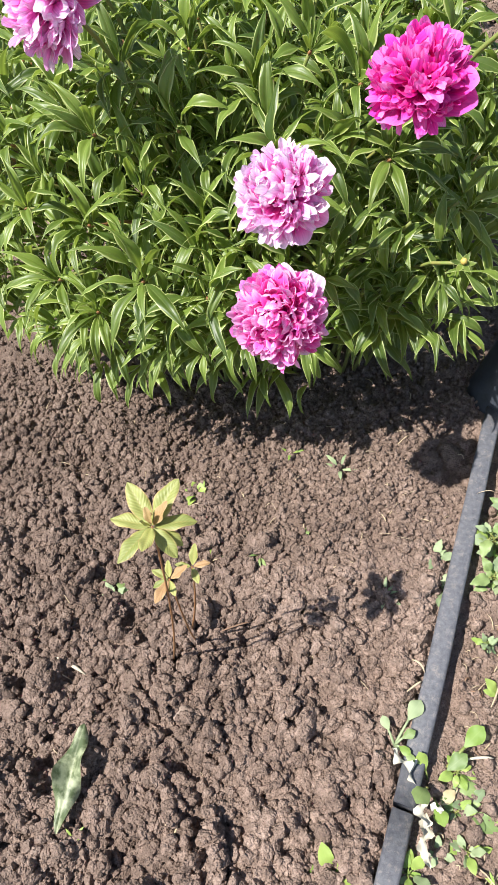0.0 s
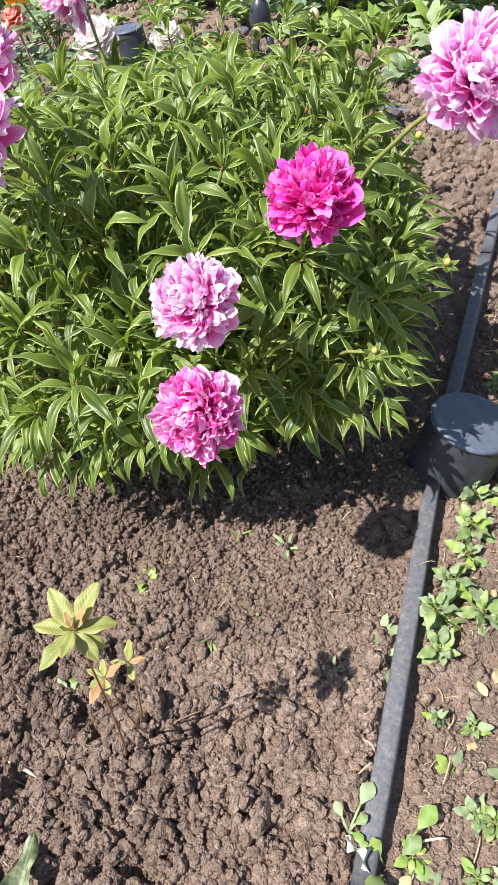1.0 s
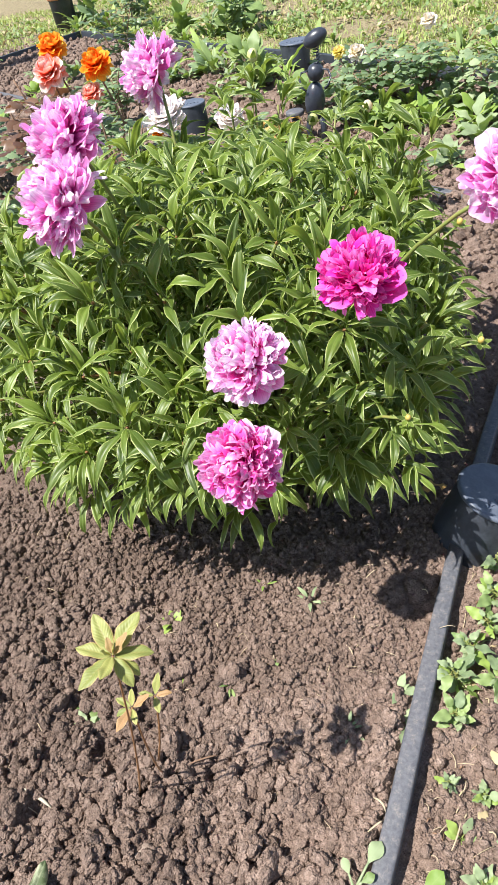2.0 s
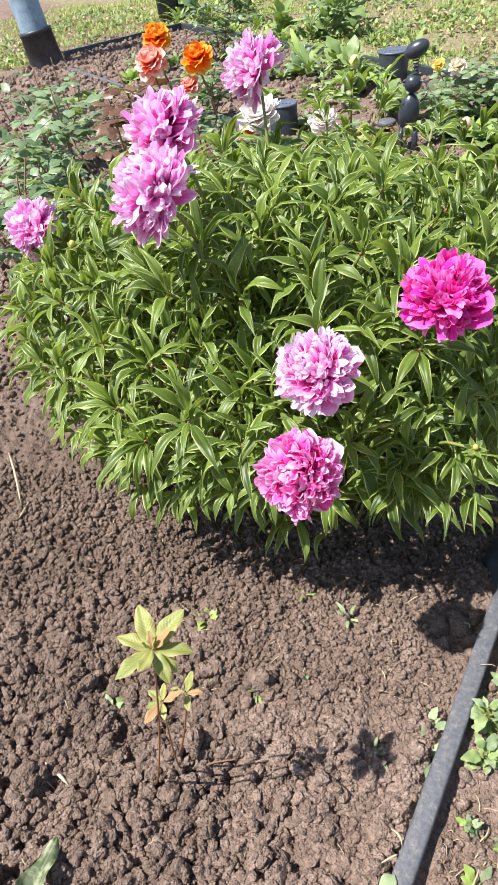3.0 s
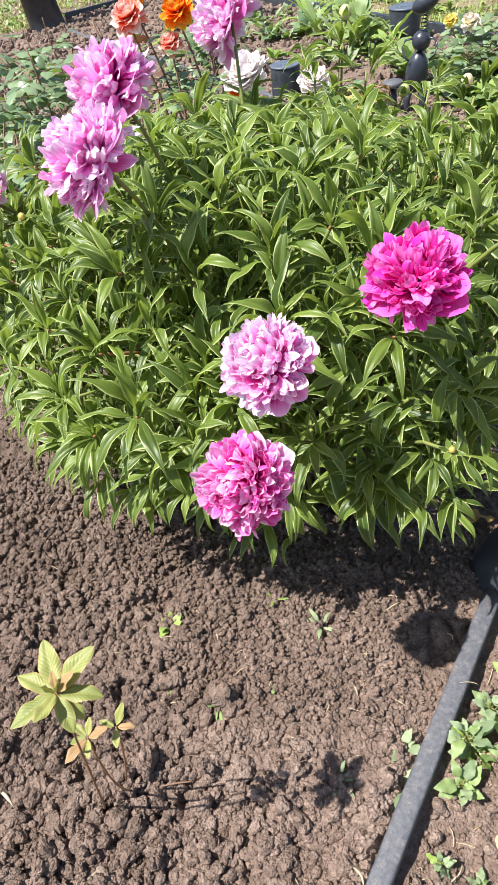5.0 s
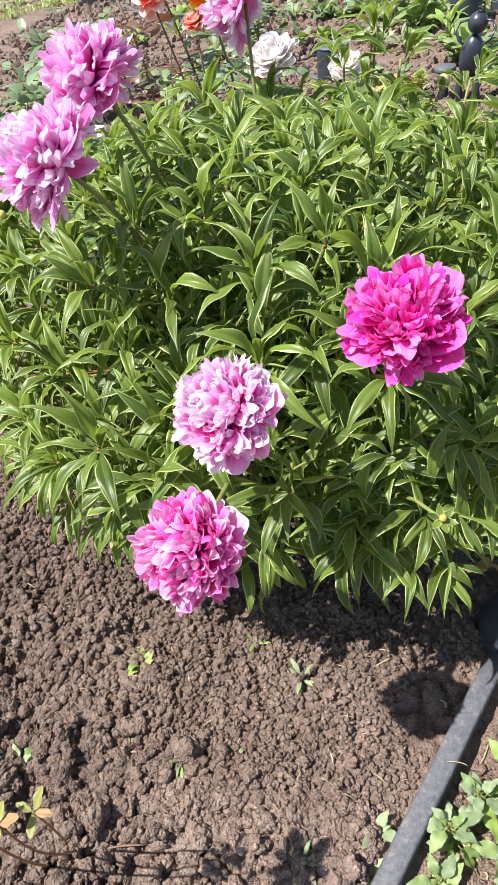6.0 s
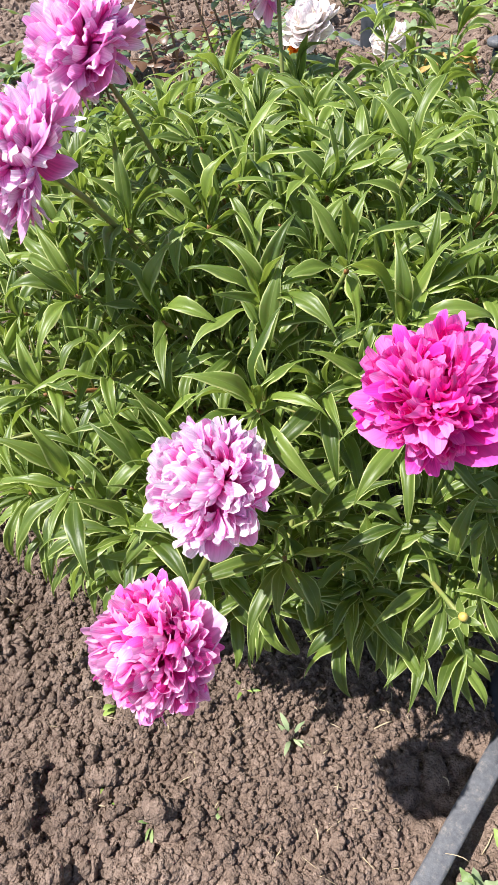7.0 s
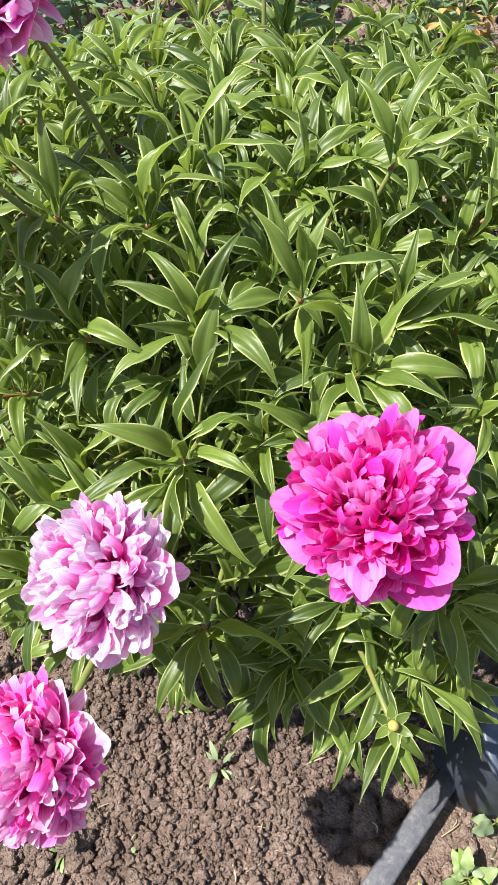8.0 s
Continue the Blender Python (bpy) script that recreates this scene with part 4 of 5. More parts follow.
# buds
SEPAL = leaf_shape(0.5, 0.5, -0.8, 0.0, 0.4, 0, 90, 6, 3)
SEPAL_MESH = SEPAL.mesh("sepal", M_LEAF)
BUD = lathe_shape([(0, -0.1), (0.35, 0.05), (0.5, 0.4), (0.44, 0.75), (0.22, 1.0), (0, 1.06)], 14)
BUD_MESH = {"green": BUD.mesh("bud", M_BUD), "yellow": BUD.mesh("bud", M_BUD_YELLOW), "pink": BUD.mesh("bud", M_CREAM)}
for (x, y, z), size, kind in (((0.297, 0.209, 0.424), 0.0085, "yellow"), ((0.213, 1.30, 0.520), 0.028, "pink"), ((0.074, 1.30, 0.505), 0.028, "green"), ((0.400, 0.72, 0.47), 0.012, "yellow"),
                              ((0.415, 0.42, 0.405), 0.011, "yellow"), ((-0.06, 1.30, 0.67), 0.028, "green"), ((-0.44, 0.49, 0.57), 0.012, "yellow")):
    out = np.array((x, y)) - CENTRE
    root = CENTRE + out * 0.78
    way = bent((root[0], root[1], 0.15), (x, y, z), 0.02, 7, (-out[0] * 0.1, -out[1] * 0.1, 0))
    part_shape("bud_stem", tube_shape(way, np.linspace(0.0038, 0.0022, 7)), M_STEM, bush, "", BI)
    dirv = Vector((out[0] * 0.5, out[1] * 0.5, 0.8)).normalized()
    b = part_mesh("bud", BUD_MESH[kind], bush, {"yellow": "small yellowish flower bud", "pink": "creamy pink opening bud", "green": "pale green peony bud"}[kind],
                  BI @ Matrix.Translation((x, y, z)) @ dirv.to_track_quat("Z", "Y").to_matrix().to_4x4() @ Matrix.Scale(size, 4))
    for k in range(4 if kind != "yellow" else 6):
        a = k * (1.57 if kind != "yellow" else 1.05) + 0.4
        part_mesh("sepal", SEPAL_MESH, b, "", aim((0, 0, 0), (math.cos(a), math.sin(a), 0.5 if kind != "yellow" else -0.1), (0, 0, 1), 1.2 if kind != "yellow" else 2.1))

# the leaves that face the near side are parts; the rest is one mass of foliage
def clear(m, k):
    """Keep leaves off the open faces of the blooms and off the soil in front."""
    tip = m @ Vector(LEAVES[k].v[-4])
    if tip.y < 0.30 and tip.z < 0.13:
        return False
    p = m @ Vector((0, 0.55, 0))
    for place, width, axis, *_ in BLOOMS:
        v = p - Vector(place)
        if v.length < width * 0.52 or (v.length < width * 1.05 and v.normalized().dot(Vector(axis).normalized()) > 0.35):
            return False
    return p.z > (0.14 if p.y < 0.32 else 0.035)


leaf_jobs = [j for j in leaf_jobs if clear(*j)]
front = sorted(range(len(leaf_jobs)), key=lambda i: leaf_jobs[i][0].translation.y - 0.8 * leaf_jobs[i][0].translation.z)
mass = Batch()
for n, i in enumerate(front):
    m, k = leaf_jobs[i]
    if n < 300:
        part_mesh("leaf", LEAF_MESHES[k], bush, "", BI @ m)
    else:
        mass.add(LEAVES[k], m)
ob = part_mesh("foliage", mass.mesh("foliage", M_LEAF), bush, "dense glossy green divided leaves", BI)
ob["kind"] = "stuff"
part_mesh("leaf_stalk", petiole_batch.mesh("leaf_stalk", M_STEM), bush, "", BI)["kind"] = "stuff"
part_mesh("shoot_node", node_batch.mesh("shoot_node", M_STEM_RED), bush, "reddish shoot nodes", BI)["kind"] = "stuff"
part_mesh("inner_stem", stem_batch.mesh("inner_stem", M_STEM), bush, "", BI)["kind"] = "stuff"

# ---- small plants ----
WEED_LEAVES = {
    "broad": [leaf_shape(0.58, 0.35, d, 0.05, 0.45, 0, 400 + i, 11, 5) for i, d in enumerate((0.3, 0.6, 0.9))],
    "arrow": [leaf_shape(0.54, 0.38, d, 0.07, 0.34, 0.15, 410 + i, 16, 5, lobes=0.14) for i, d in enumerate((0.3, 0.6, 0.9))],
    "narrow": [leaf_shape(0.26, 0.35, d, 0.05, 0.45, 0, 420 + i, 7, 5) for i, d in enumerate((0.4, 0.8, 1.1))],
    "spoon": [leaf_shape(0.60, 0.20, d, 0.06, 0.62, 0, 430 + i, 8, 5) for i, d in enumerate((0.2, 0.5, 0.8))],
    "rose": [leaf_shape(0.60, 0.22, d, 0.03, 0.48, 0.1, 445 + i, 9, 5) for i, d in enumerate((0.3, 0.6, 0.9))],
    "strap": [leaf_shape(0.16, 0.30, d, 0.05, 0.5, 0, 440 + i, 8, 5) for i, d in enumerate((0.6, 1.0, 1.4))],
}
MESH_CACHE = {}


def leaf_mesh(kind, i, mat):
    key = (kind, i, mat.name)
    if key not in MESH_CACHE:
        MESH_CACHE[key] = WEED_LEAVES[kind][i].mesh("leaf", mat)
    return MESH_CACHE[key]


def rosette(name, x, y, n, size, kind, mat, label, el=(0.15, 0.9), petiole=0.3, seed=0, z=None, stem=0.0, category="weed", group="", lean=(0, 0), stem_mat=None, mix=False):
    """A small plant: leaves on stalks from one root, or up a short stem."""
    r = np.random.default_rng(seed)
    g = gz(x, y) if z is None else z
    th = empty_thing(name, (x, y, g - 0.003), label, category, group)
    if stem:
        part_shape("stem", tube_shape(bent((0, 0, -0.01), (lean[0], lean[1], stem), 0, 6, (0.004, 0.003, 0)), np.linspace(0.0022, 0.0014, 6)), stem_mat or M_STEM, th)
    stalks, far_leaves = Batch(), Batch()
    far = y > 2.2
    for i in range(n):
        a = i * 2.4 + r.normal(0, 0.3)
        e = r.uniform(*el)
        k = (i + 1) / n if stem else 0
        o = Vector((lean[0] * k, lean[1] * k, stem * k))
        d = Vector((math.cos(a) * math.cos(e), math.sin(a) * math.cos(e), math.sin(e)))
        L = size * (r.uniform(0.40, 1.2) if mix else r.uniform(0.65, 1.2))
        tip = o + d * L * petiole
        stalks.add(tube_shape(bent(o, tip, 0, 3), (0.0012, 0.001, 0.0008), 4), Matrix())
        d.z -= 0.12
        shade = mat if not mix or r.random() < 0.5 else (M_WEED_GREY, M_WEED_BRIGHT, M_WEED, M_WEED_GREY)[int(r.integers(4))]
        pick, m = int(r.integers(3)), aim(tip, d, (0, 0, 1), L, r.normal(0, 0.45 if mix else 0.25))
        if far:
            far_leaves.add(WEED_LEAVES[kind][pick], m)
        else:
            part_mesh("leaf", leaf_mesh(kind, pick, shade), th, "", m)
    if far:
        part_mesh("foliage", far_leaves.mesh("foliage", mat), th)["kind"] = "stuff"
    part_mesh("leaf_stalk", stalks.mesh("leaf_stalk", stem_mat or M_STEM), th)["kind"] = "stuff"
    return th


# the tall seedling with yellowish leaves
BROAD_YOUNG = [leaf_shape(0.47, 0.50, d, 0.05, 0.50, (0.1, -0.15, 0.1)[i], 450 + i, 16, 9, roll=0.35, lens=0.72) for i, d in enumerate((-0.1, 0.25, 0.5))]
YOUNG = {m.name: [s.mesh("leaf", m) for s in BROAD_YOUNG] for m in (M_SEEDLING, M_SEEDLING_RED)}
seedling = empty_thing("tree_seedling", (-0.115, -0.176, 0), "slender tree seedling with yellowish veined leaves on thin stems", "seedling")
SI = Matrix.Translation((0.115, 0.176, 0))


def young(stem_pts, hub, leaves):
    part_shape("stem", tube_shape(stem_pts, np.linspace(0.0016, 0.0011, len(stem_pts)), 7), M_STEM_RED, seedling, "", SI)
    for a, e, L, mat, k in leaves:
        a, e = radians(a), radians(e)
        d = (math.cos(a) * math.cos(e), math.sin(a) * math.cos(e), math.sin(e))
        part_mesh("leaf", YOUNG[mat.name][k], seedling, "bronze-tinted young leaf" if mat is M_SEEDLING_RED else "", SI @ aim(Vector(hub) + Vector(d) * 0.002, d, (0, 0, 1), L * 0.78))


y_, r_ = M_SEEDLING, M_SEEDLING_RED
HUB = (0.000, -0.205, 0.469)
young(bent((-0.115, -0.176, -0.01), HUB, 0.0, 9, (0.010, -0.008, 0)), HUB,
      [(128, 22, 0.060, y_, 0), (62, 26, 0.062, y_, 1), (176, 12, 0.050, y_, 1), (14, 0, 0.052, y_, 2), (238, 2, 0.056, y_, 1), (275, 22, 0.044, y_, 0), (36, 45, 0.040, r_, 0), (318, -18, 0.046, y_, 2),
       (110, 62, 0.026, r_, 0), (20, 70, 0.024, y_, 0), (230, 66, 0.024, y_, 0), (208, -28, 0.044, y_, 2), (345, -30, 0.042, y_, 2), (92, -25, 0.042, y_, 1)])
HUB2 = (-0.030, -0.187, 0.315)
young(bent((-0.085, -0.142, -0.01), HUB2, 0.0, 8, (0.006, -0.014, 0)), HUB2,
      [(255, 10, 0.040, r_, 1), (25, 30, 0.036, r_, 0), (160, 15, 0.028, y_, 1), (300, 0, 0.026, y_, 1), (95, 40, 0.026, y_, 0), (205, -10, 0.026, y_, 2)])
HUB3 = (-0.010, -0.165, 0.304)
young(bent((-0.070, -0.152, 0.07), HUB3, 0.0, 7, (0.004, 0.0, 0)), HUB3, [(80, 40, 0.034, y_, 0), (300, 5, 0.028, y_, 1), (15, 10, 0.026, r_, 2), (180, 15, 0.024, y_, 1)])

# seedlings and weeds on the bed
bw, gw, pw = M_WEED_BRIGHT, M_WEED, M_WEED_GREY
for k, (x, y, n, s, kind, mat, label) in enumerate((
        (-0.131, 0.117, 10, 0.021, "broad", bw, "bright green weed seedling on the soil"),
        (0.071, 0.064, 3, 0.017, "broad", gw, "tiny green seedling on the soil"),
        (0.002, 0.002, 7, 0.021, "narrow", gw, "small dark green weed in the soil"),
        (-0.074, -0.003, 3, 0.020, "broad", bw, "tiny yellowish-green seedling on the soil"),
        (0.123, 0.178, 6, 0.026, "narrow", pw, "small grey-green weed at the shadow's edge"),
        (0.281, 0.020, 6, 0.026, "arrow", pw, "small grey-green weed beside the edging"),
        (0.284, -0.028, 6, 0.026, "arrow", pw, "small pale weed beside the edging"),
        (-0.240, -0.042, 6, 0.026, "arrow", gw, "small weed under the tree seedling"),
        (-0.238, -0.082, 5, 0.028, "arrow", pw, "pale green weed in the soil"),
        (-0.146, -0.220, 4, 0.016, "broad", pw, "tiny bluish seedling among the clods"),
        (0.205, -0.052, 7, 0.022, "narrow", pw, "small weed in the seedling's shadow"),
        (0.146, -0.424, 9, 0.034, "broad", bw, "bright green weed at the bed's near end"),
        (-0.200, -0.430, 4, 0.016, "narrow", bw, "tiny yellow-green shoot in the soil"),
        (-0.290, -0.465, 5, 0.018, "narrow", bw, "tiny yellow-green shoot in the soil"),
        (0.030, 0.215, 5, 0.020, "narrow", bw, "thin yellow-green weed near the bush"))):
    rosette("weed_seedling", x, y, n, s, kind, mat, label, seed=500 + k, group="weed seedlings")

# weeds on the path beyond the edging
for k, (x, y, n, s, kind, mat, label, stem) in enumerate((
        (0.520, 0.275, 10, 0.036, "arrow", gw, "leafy green weed beside the black post", 0.05),
        (0.540, 0.200, 8, 0.036, "arrow", bw, "light green weed on the path", 0.04),
        (0.480, -0.060, 10, 0.023, "broad", pw, "grey-green creeping weed on the path", 0.03),
        (0.410, -0.250, 14, 0.024, "broad", gw, "bushy small weed on the path", 0.03),
        (0.440, -0.190, 10, 0.022, "broad", pw, "grey-green creeping weed on the path", 0.02),
        (0.380, -0.310, 10, 0.023, "broad", gw, "small weed on the path", 0.02),
        (0.315, -0.325, 5, 0.036, "broad", gw, "low broad-leaved weed on the path", 0.0),
        (0.313, -0.372, 7, 0.023, "broad", bw, "bright rosette weed on the path", 0.0),
        (0.240, -0.410, 8, 0.026, "broad", bw, "bright green weed over the edging", 0.01),
        (0.600, 0.640, 12, 0.043, "narrow", gw, "leafy weed beyond the edging in the bush's shade", 0.07),
        (0.630, 0.520, 10, 0.040, "narrow", gw, "leafy weed beyond the edging in the bush's shade", 0.06),
        (0.690, 0.800, 12, 0.043, "arrow", gw, "leafy weed beyond the edging", 0.06),
        (0.720, 1.000, 10, 0.040, "arrow", pw, "leafy weed beyond the edging", 0.05),
        (0.520, 0.000, 9, 0.032, "arrow", gw, "leafy green weed on the path", 0.03),
        (0.560, 0.070, 9, 0.036, "arrow", gw, "leafy green weed on the path", 0.04),
        (0.480, -0.330, 9, 0.024, "broad", pw, "grey-green creeping weed on the path", 0.02))):
    rosette("path_weed", x, y, int(n * 1.5), s * 0.92, kind, mat, label, mix=True, seed=600 + k, stem=stem, group="weeds on the path", el=(0.0, 0.8))

# leafy weeds that crowd the outer side of the edging
for k, (x, y, n, s, kind, mat, label, stem, lean) in enumerate((
        (0.385, 0.045, 15, 0.052, "arrow", gw, "tall leafy weed leaning over the edging", 0.055, (-0.02, 0.01)),
        (0.408, 0.105, 14, 0.050, "arrow", pw, "leafy pale green weed beside the edging", 0.050, (-0.015, 0.0)),
        (0.378, -0.010, 12, 0.042, "arrow", gw, "leafy green weed beside the edging", 0.035, (-0.012, 0.0)),
        (0.440, 0.050, 14, 0.048, "arrow", gw, "leafy green weed on the path", 0.045, (0.0, 0.0)),
        (0.352, -0.112, 11, 0.030, "arrow", pw, "grey-green four-leaved weed by the edging", 0.020, (0.0, 0.0)),
        (0.402, -0.122, 14, 0.030, "arrow", pw, "grey-green branching weed on the path", 0.022, (0.0, 0.0)),
        (0.388, -0.240, 12, 0.030, "arrow", pw, "grey-green weed on the trodden path", 0.018, (0.0, 0.0)),
        (0.365, -0.185, 4, 0.032, "broad", bw, "light green upright leaf on the path", 0.010, (0.0, 0.0)),
        (0.470, 0.290, 14, 0.046, "arrow", pw, "leafy pale weed beside the black post", 0.040, (-0.01, 0.0)),
        (0.455, 0.215, 12, 0.046, "arrow", gw, "leafy green weed below the black post", 0.035, (-0.01, 0.0)),
        (0.440, 0.160, 12, 0.044, "arrow", bw, "leafy light green weed beside the edging", 0.035, (-0.01, 0.0)),
        (0.300, -0.335, 9, 0.030, "broad", bw, "green rosette weed beside the plantain", 0.006, (0.0, 0.0)),
        (0.312, -0.378, 9, 0.028, "broad", pw, "pale rosette weed on the path", 0.006, (0.0, 0.0)))):
    rosette("path_weed", x, y, int(n * 1.25), s * 0.72, kind, mat, label, mix=True, seed=660 + k, stem=stem, lean=lean, group="weeds on the path", el=(0.0, 0.9))

rw = np.random.default_rng(77)
for k in range(34):
    y = rw.uniform(-0.5, 1.3)
    x = float(edge_x(y)) + rw.uniform(0.06, 0.34)
    rosette("path_weed", x, y, int(rw.integers(5, 10)), rw.uniform(0.014, 0.034), ("broad", "arrow", "narrow")[k % 3], (M_WEED, M_WEED_GREY, M_WEED_BRIGHT, M_WEED)[k % 4], "small low weed on the trodden path", seed=1200 + k, stem=0.012, group="weeds on the path", el=(0.0, 0.7))

# plantain whose leaves lie over the edging
plantain = empty_thing("plantain", (0.268, -0.308, -0.04), "plantain with spoon-shaped leaves growing beside the edging", "weed")
PI_ = Matrix.Translation((-0.268, 0.308, 0.04))
spoon = lambda k, mat: leaf_mesh("spoon", k, mat)
for (a, b, L, k, mat, rad) in (((0.268, -0.308, -0.04), (0.312, -0.262, 0.012), 0.040, 0, M_WEED_BRIGHT, 0.0026), ((0.268, -0.308, -0.04), (0.262, -0.318, 0.024), 0.040, 2, M_WEED, 0.002),
                               ((0.268, -0.308, -0.04), (0.290, -0.290, 0.0), 0.036, 1, M_WEED, 0.002), ((0.268, -0.308, -0.04), (0.262, -0.296, 0.01), 0.030, 0, M_WEED_BRIGHT, 0.002),
                               ((0.268, -0.308, -0.04), (0.300, -0.308, -0.01), 0.034, 2, M_WEED, 0.002), ((0.268, -0.308, -0.04), (0.275, -0.330, 0.0), 0.032, 1, M_WEED_BRIGHT, 0.002)):
    a, b = Vector(a), Vector(b)
    part_shape("stalk", tube_shape(bent(a, b, 0.004, 5), np.linspace(rad, rad * 0.8, 5), 6), M_STEM, plantain, "", PI_)
    d = (b - a).normalized()
    d.z *= 0.3
    part_mesh("leaf", spoon(k, mat), plantain, "", PI_ @ aim(b - d * 0.003, d, (0, 0, 1), L))
sprout = empty_thing("plantain", (0.222, -0.268, 0.0), "pale young plantain leaning over the edging board", "weed")
QI = Matrix.Translation((-0.222, 0.268, 0.0))
for (b, L, k, mat) in (((0.240, -0.238, 0.024), 0.036, 1, M_WEED_GREY), ((0.214, -0.252, 0.018), 0.022, 0, M_WEED_GREY), ((0.232, -0.262, 0.024), 0.022, 1, M_WEED), ((0.228, -0.272, 0.022), 0.020, 2, M_WEED_BRIGHT), ((0.236, -0.280, 0.024), 0.018, 0, M_WEED)):
    a, b = Vector((0.222, -0.268, 0.004)), Vector(b)
    part_shape("stalk", tube_shape(bent(a, b, 0.002, 4), (0.0022, 0.002, 0.0018, 0.0016), 6), M_WEED_GREY, sprout, "", QI)
    d = (b - a).normalized()
    d.z *= 0.2
    part_mesh("leaf", spoon(k, mat), sprout, "", QI @ aim(b - d * 0.003, d, (0, 0, 1), L))
withered = empty_thing("withered_plant", (0.250, -0.33, 0.02), "bleached withered leaves lying over the edging", "withered plant")
WI = Matrix.Translation((-0.250, 0.33, -0.02))
for k, (p, d, L, w) in enumerate((((0.219, -0.276, 0.026), (0.62, -0.75, 0.0), 0.050, 0.30), ((0.254, -0.326, 0.024), (0.1, -1, -0.1), 0.042, 0.34), ((0.262, -0.345, 0.018), (-0.1, -0.9, -0.15), 0.036, 0.40), ((0.254, -0.372, 0.012), (0.3, -0.9, -0.1), 0.034, 0.36), ((0.266, -0.335, 0.020), (0.8, -0.3, -0.1), 0.018, 0.5))):
    part_shape("leaf", leaf_shape(w, 0.6, 0.3, 0.35, 0.5, 0.9, 700 + k, 16, 7, lobes=0.35), M_WHITE_LEAF, withered, "", WI @ aim(p, d, (0, 0, 1), L, 0.4 * k - 0.6))

# a wilting dock leaf, straw, chips and dry leaves
wilted = new("wilted_leaf", leaf_shape(0.30, 0.60, 0.30, 0.20, 0.55, 0.25, 712, 34, 13, lobes=0.08, lens=0.75).mesh("wilted_leaf", M_DRY_LEAF))
wilted.matrix_basis = aim((-0.222, -0.428, 0.010), (0.06, 0.95, 0.20), (0.25, -0.3, 1), 0.140)
tagged(wilted, "wilted grey-green dock leaf standing in the soil", "leaf")
ochre = new("fallen_leaf", leaf_shape(0.42, 0.4, 0.5, 0.2, 0.5, 0.3, 711, 9, 5).mesh("fallen_leaf", M_OCHRE_LEAF))
ochre.matrix_basis = aim((0.325, 0.455, gz(0.35, 0.46) + 0.022), (0.9, 0.25, 0.05), (0, 0, 1), 0.062)
tagged(ochre, "curled ochre fallen leaf on shaded soil", "leaf")
for k, (a, b, rad, mat, label) in enumerate((
        ((-0.334, -0.183), (-0.254, -0.211), 0.0034, M_WHITE_LEAF, "bleached white straw lying on the clods"),
        ((0.125, -0.016), (0.153, -0.026), 0.0026, M_STRAW, "pale wood chip on the soil"),
        ((-0.060, -0.395), (-0.075, -0.425), 0.0016, M_STRAW, "short dry straw on the soil"),
        ((-0.055, -0.135), (0.000, -0.105), 0.0014, M_TWIG, "thin brown twig on the soil"),
        ((-0.105, -0.190), (-0.060, -0.145), 0.0018, M_TWIG, "thin brown twig on the soil"),
        ((-0.80, 0.47), (-0.665, 0.315), 0.0030, M_STRAW, "long dry straw on the soil"),
        ((-0.655, 0.33), (-0.640, 0.27), 0.0022, M_STRAW, "dry straw on the soil"),
        ((0.245, -0.155), (0.262, -0.172), 0.0016, M_STRAW, "short straw across the edging"),
        ((0.238, -0.200), (0.258, -0.184), 0.0014, M_STRAW, "short straw across the edging"),
        ((0.350, 0.128), (0.378, 0.131), 0.0006, M_STRAW, "thin straw across the edging"),
        ((0.350, -0.205), (0.366, -0.160), 0.0012, M_STRAW, "dry stalk on the path"),
        ((0.310, -0.275), (0.350, -0.268), 0.0018, M_WHITE_LEAF, "pale dry stalk on the path"))):
    za, zb = gz(*a) + rad + 0.009, gz(*b) + rad + 0.009
    if a[0] > edge_x(a[1]) - 0.03 and a[0] < edge_x(a[1]) + 0.02:
        za = zb = 0.021
    o = new("straw" if mat is not M_TWIG else "twig", tube_shape(bent((*a, za), (*b, zb), 0.004, 6, (0.003, 0.002, 0)), np.array((0.5, 0.9, 1, 1, 0.8, 0.3)) * rad, 6).mesh("straw", mat))
    tagged(o, label, "straw" if mat is not M_TWIG else "twig")
for x, y, s, lab in ((0.156, -0.055, 0.0075, "small white pebble on the soil"), (-0.085, -0.255, 0.013, "flat pale dried clod on the soil"), (0.068, 0.05, 0.004, "tiny white pebble on the soil"), (-0.238, -0.045, 0.005, "tiny white pebble on the soil")):
    o = new("pebble", clod_shape(int(90 + x * 100), 2, 0.4 if "clod" in lab else 0.7, 0.25).mesh("pebble", M_CLOD if "clod" in lab else M_STONE))
    o.matrix_basis = Matrix.Translation((x, y, gz(x, y) + s * (0.4 if "clod" in lab else 0.8))) @ Matrix.Scale(s, 4)
    tagged(o, lab, "pebble")
litter = Batch()
for i in range(1500):
    x, y = rng.uniform(0.1, 0.85), rng.uniform(-0.55, 1.3)
    if x < edge_x(y) + 0.04 and rng.random() > 0.12:
        continue
    a, L = rng.uniform(0, 6.28), 0.006 + 0.034 * rng.random() ** 2
    x2, y2 = x + math.cos(a) * L, y + math.sin(a) * L
    if abs(x2 - edge_x(y2) - 0.016) < 0.03 or abs(x - edge_x(y) - 0.016) < 0.03:
        continue
    litter.add(tube_shape(bent((x, y, gz(x, y) + 0.003), (x2, y2, gz(x2, y2) + 0.004), 0.003, 4, (0.002, 0.002, 0)), rng.uniform(0.0005, 0.0013), 4), Matrix())
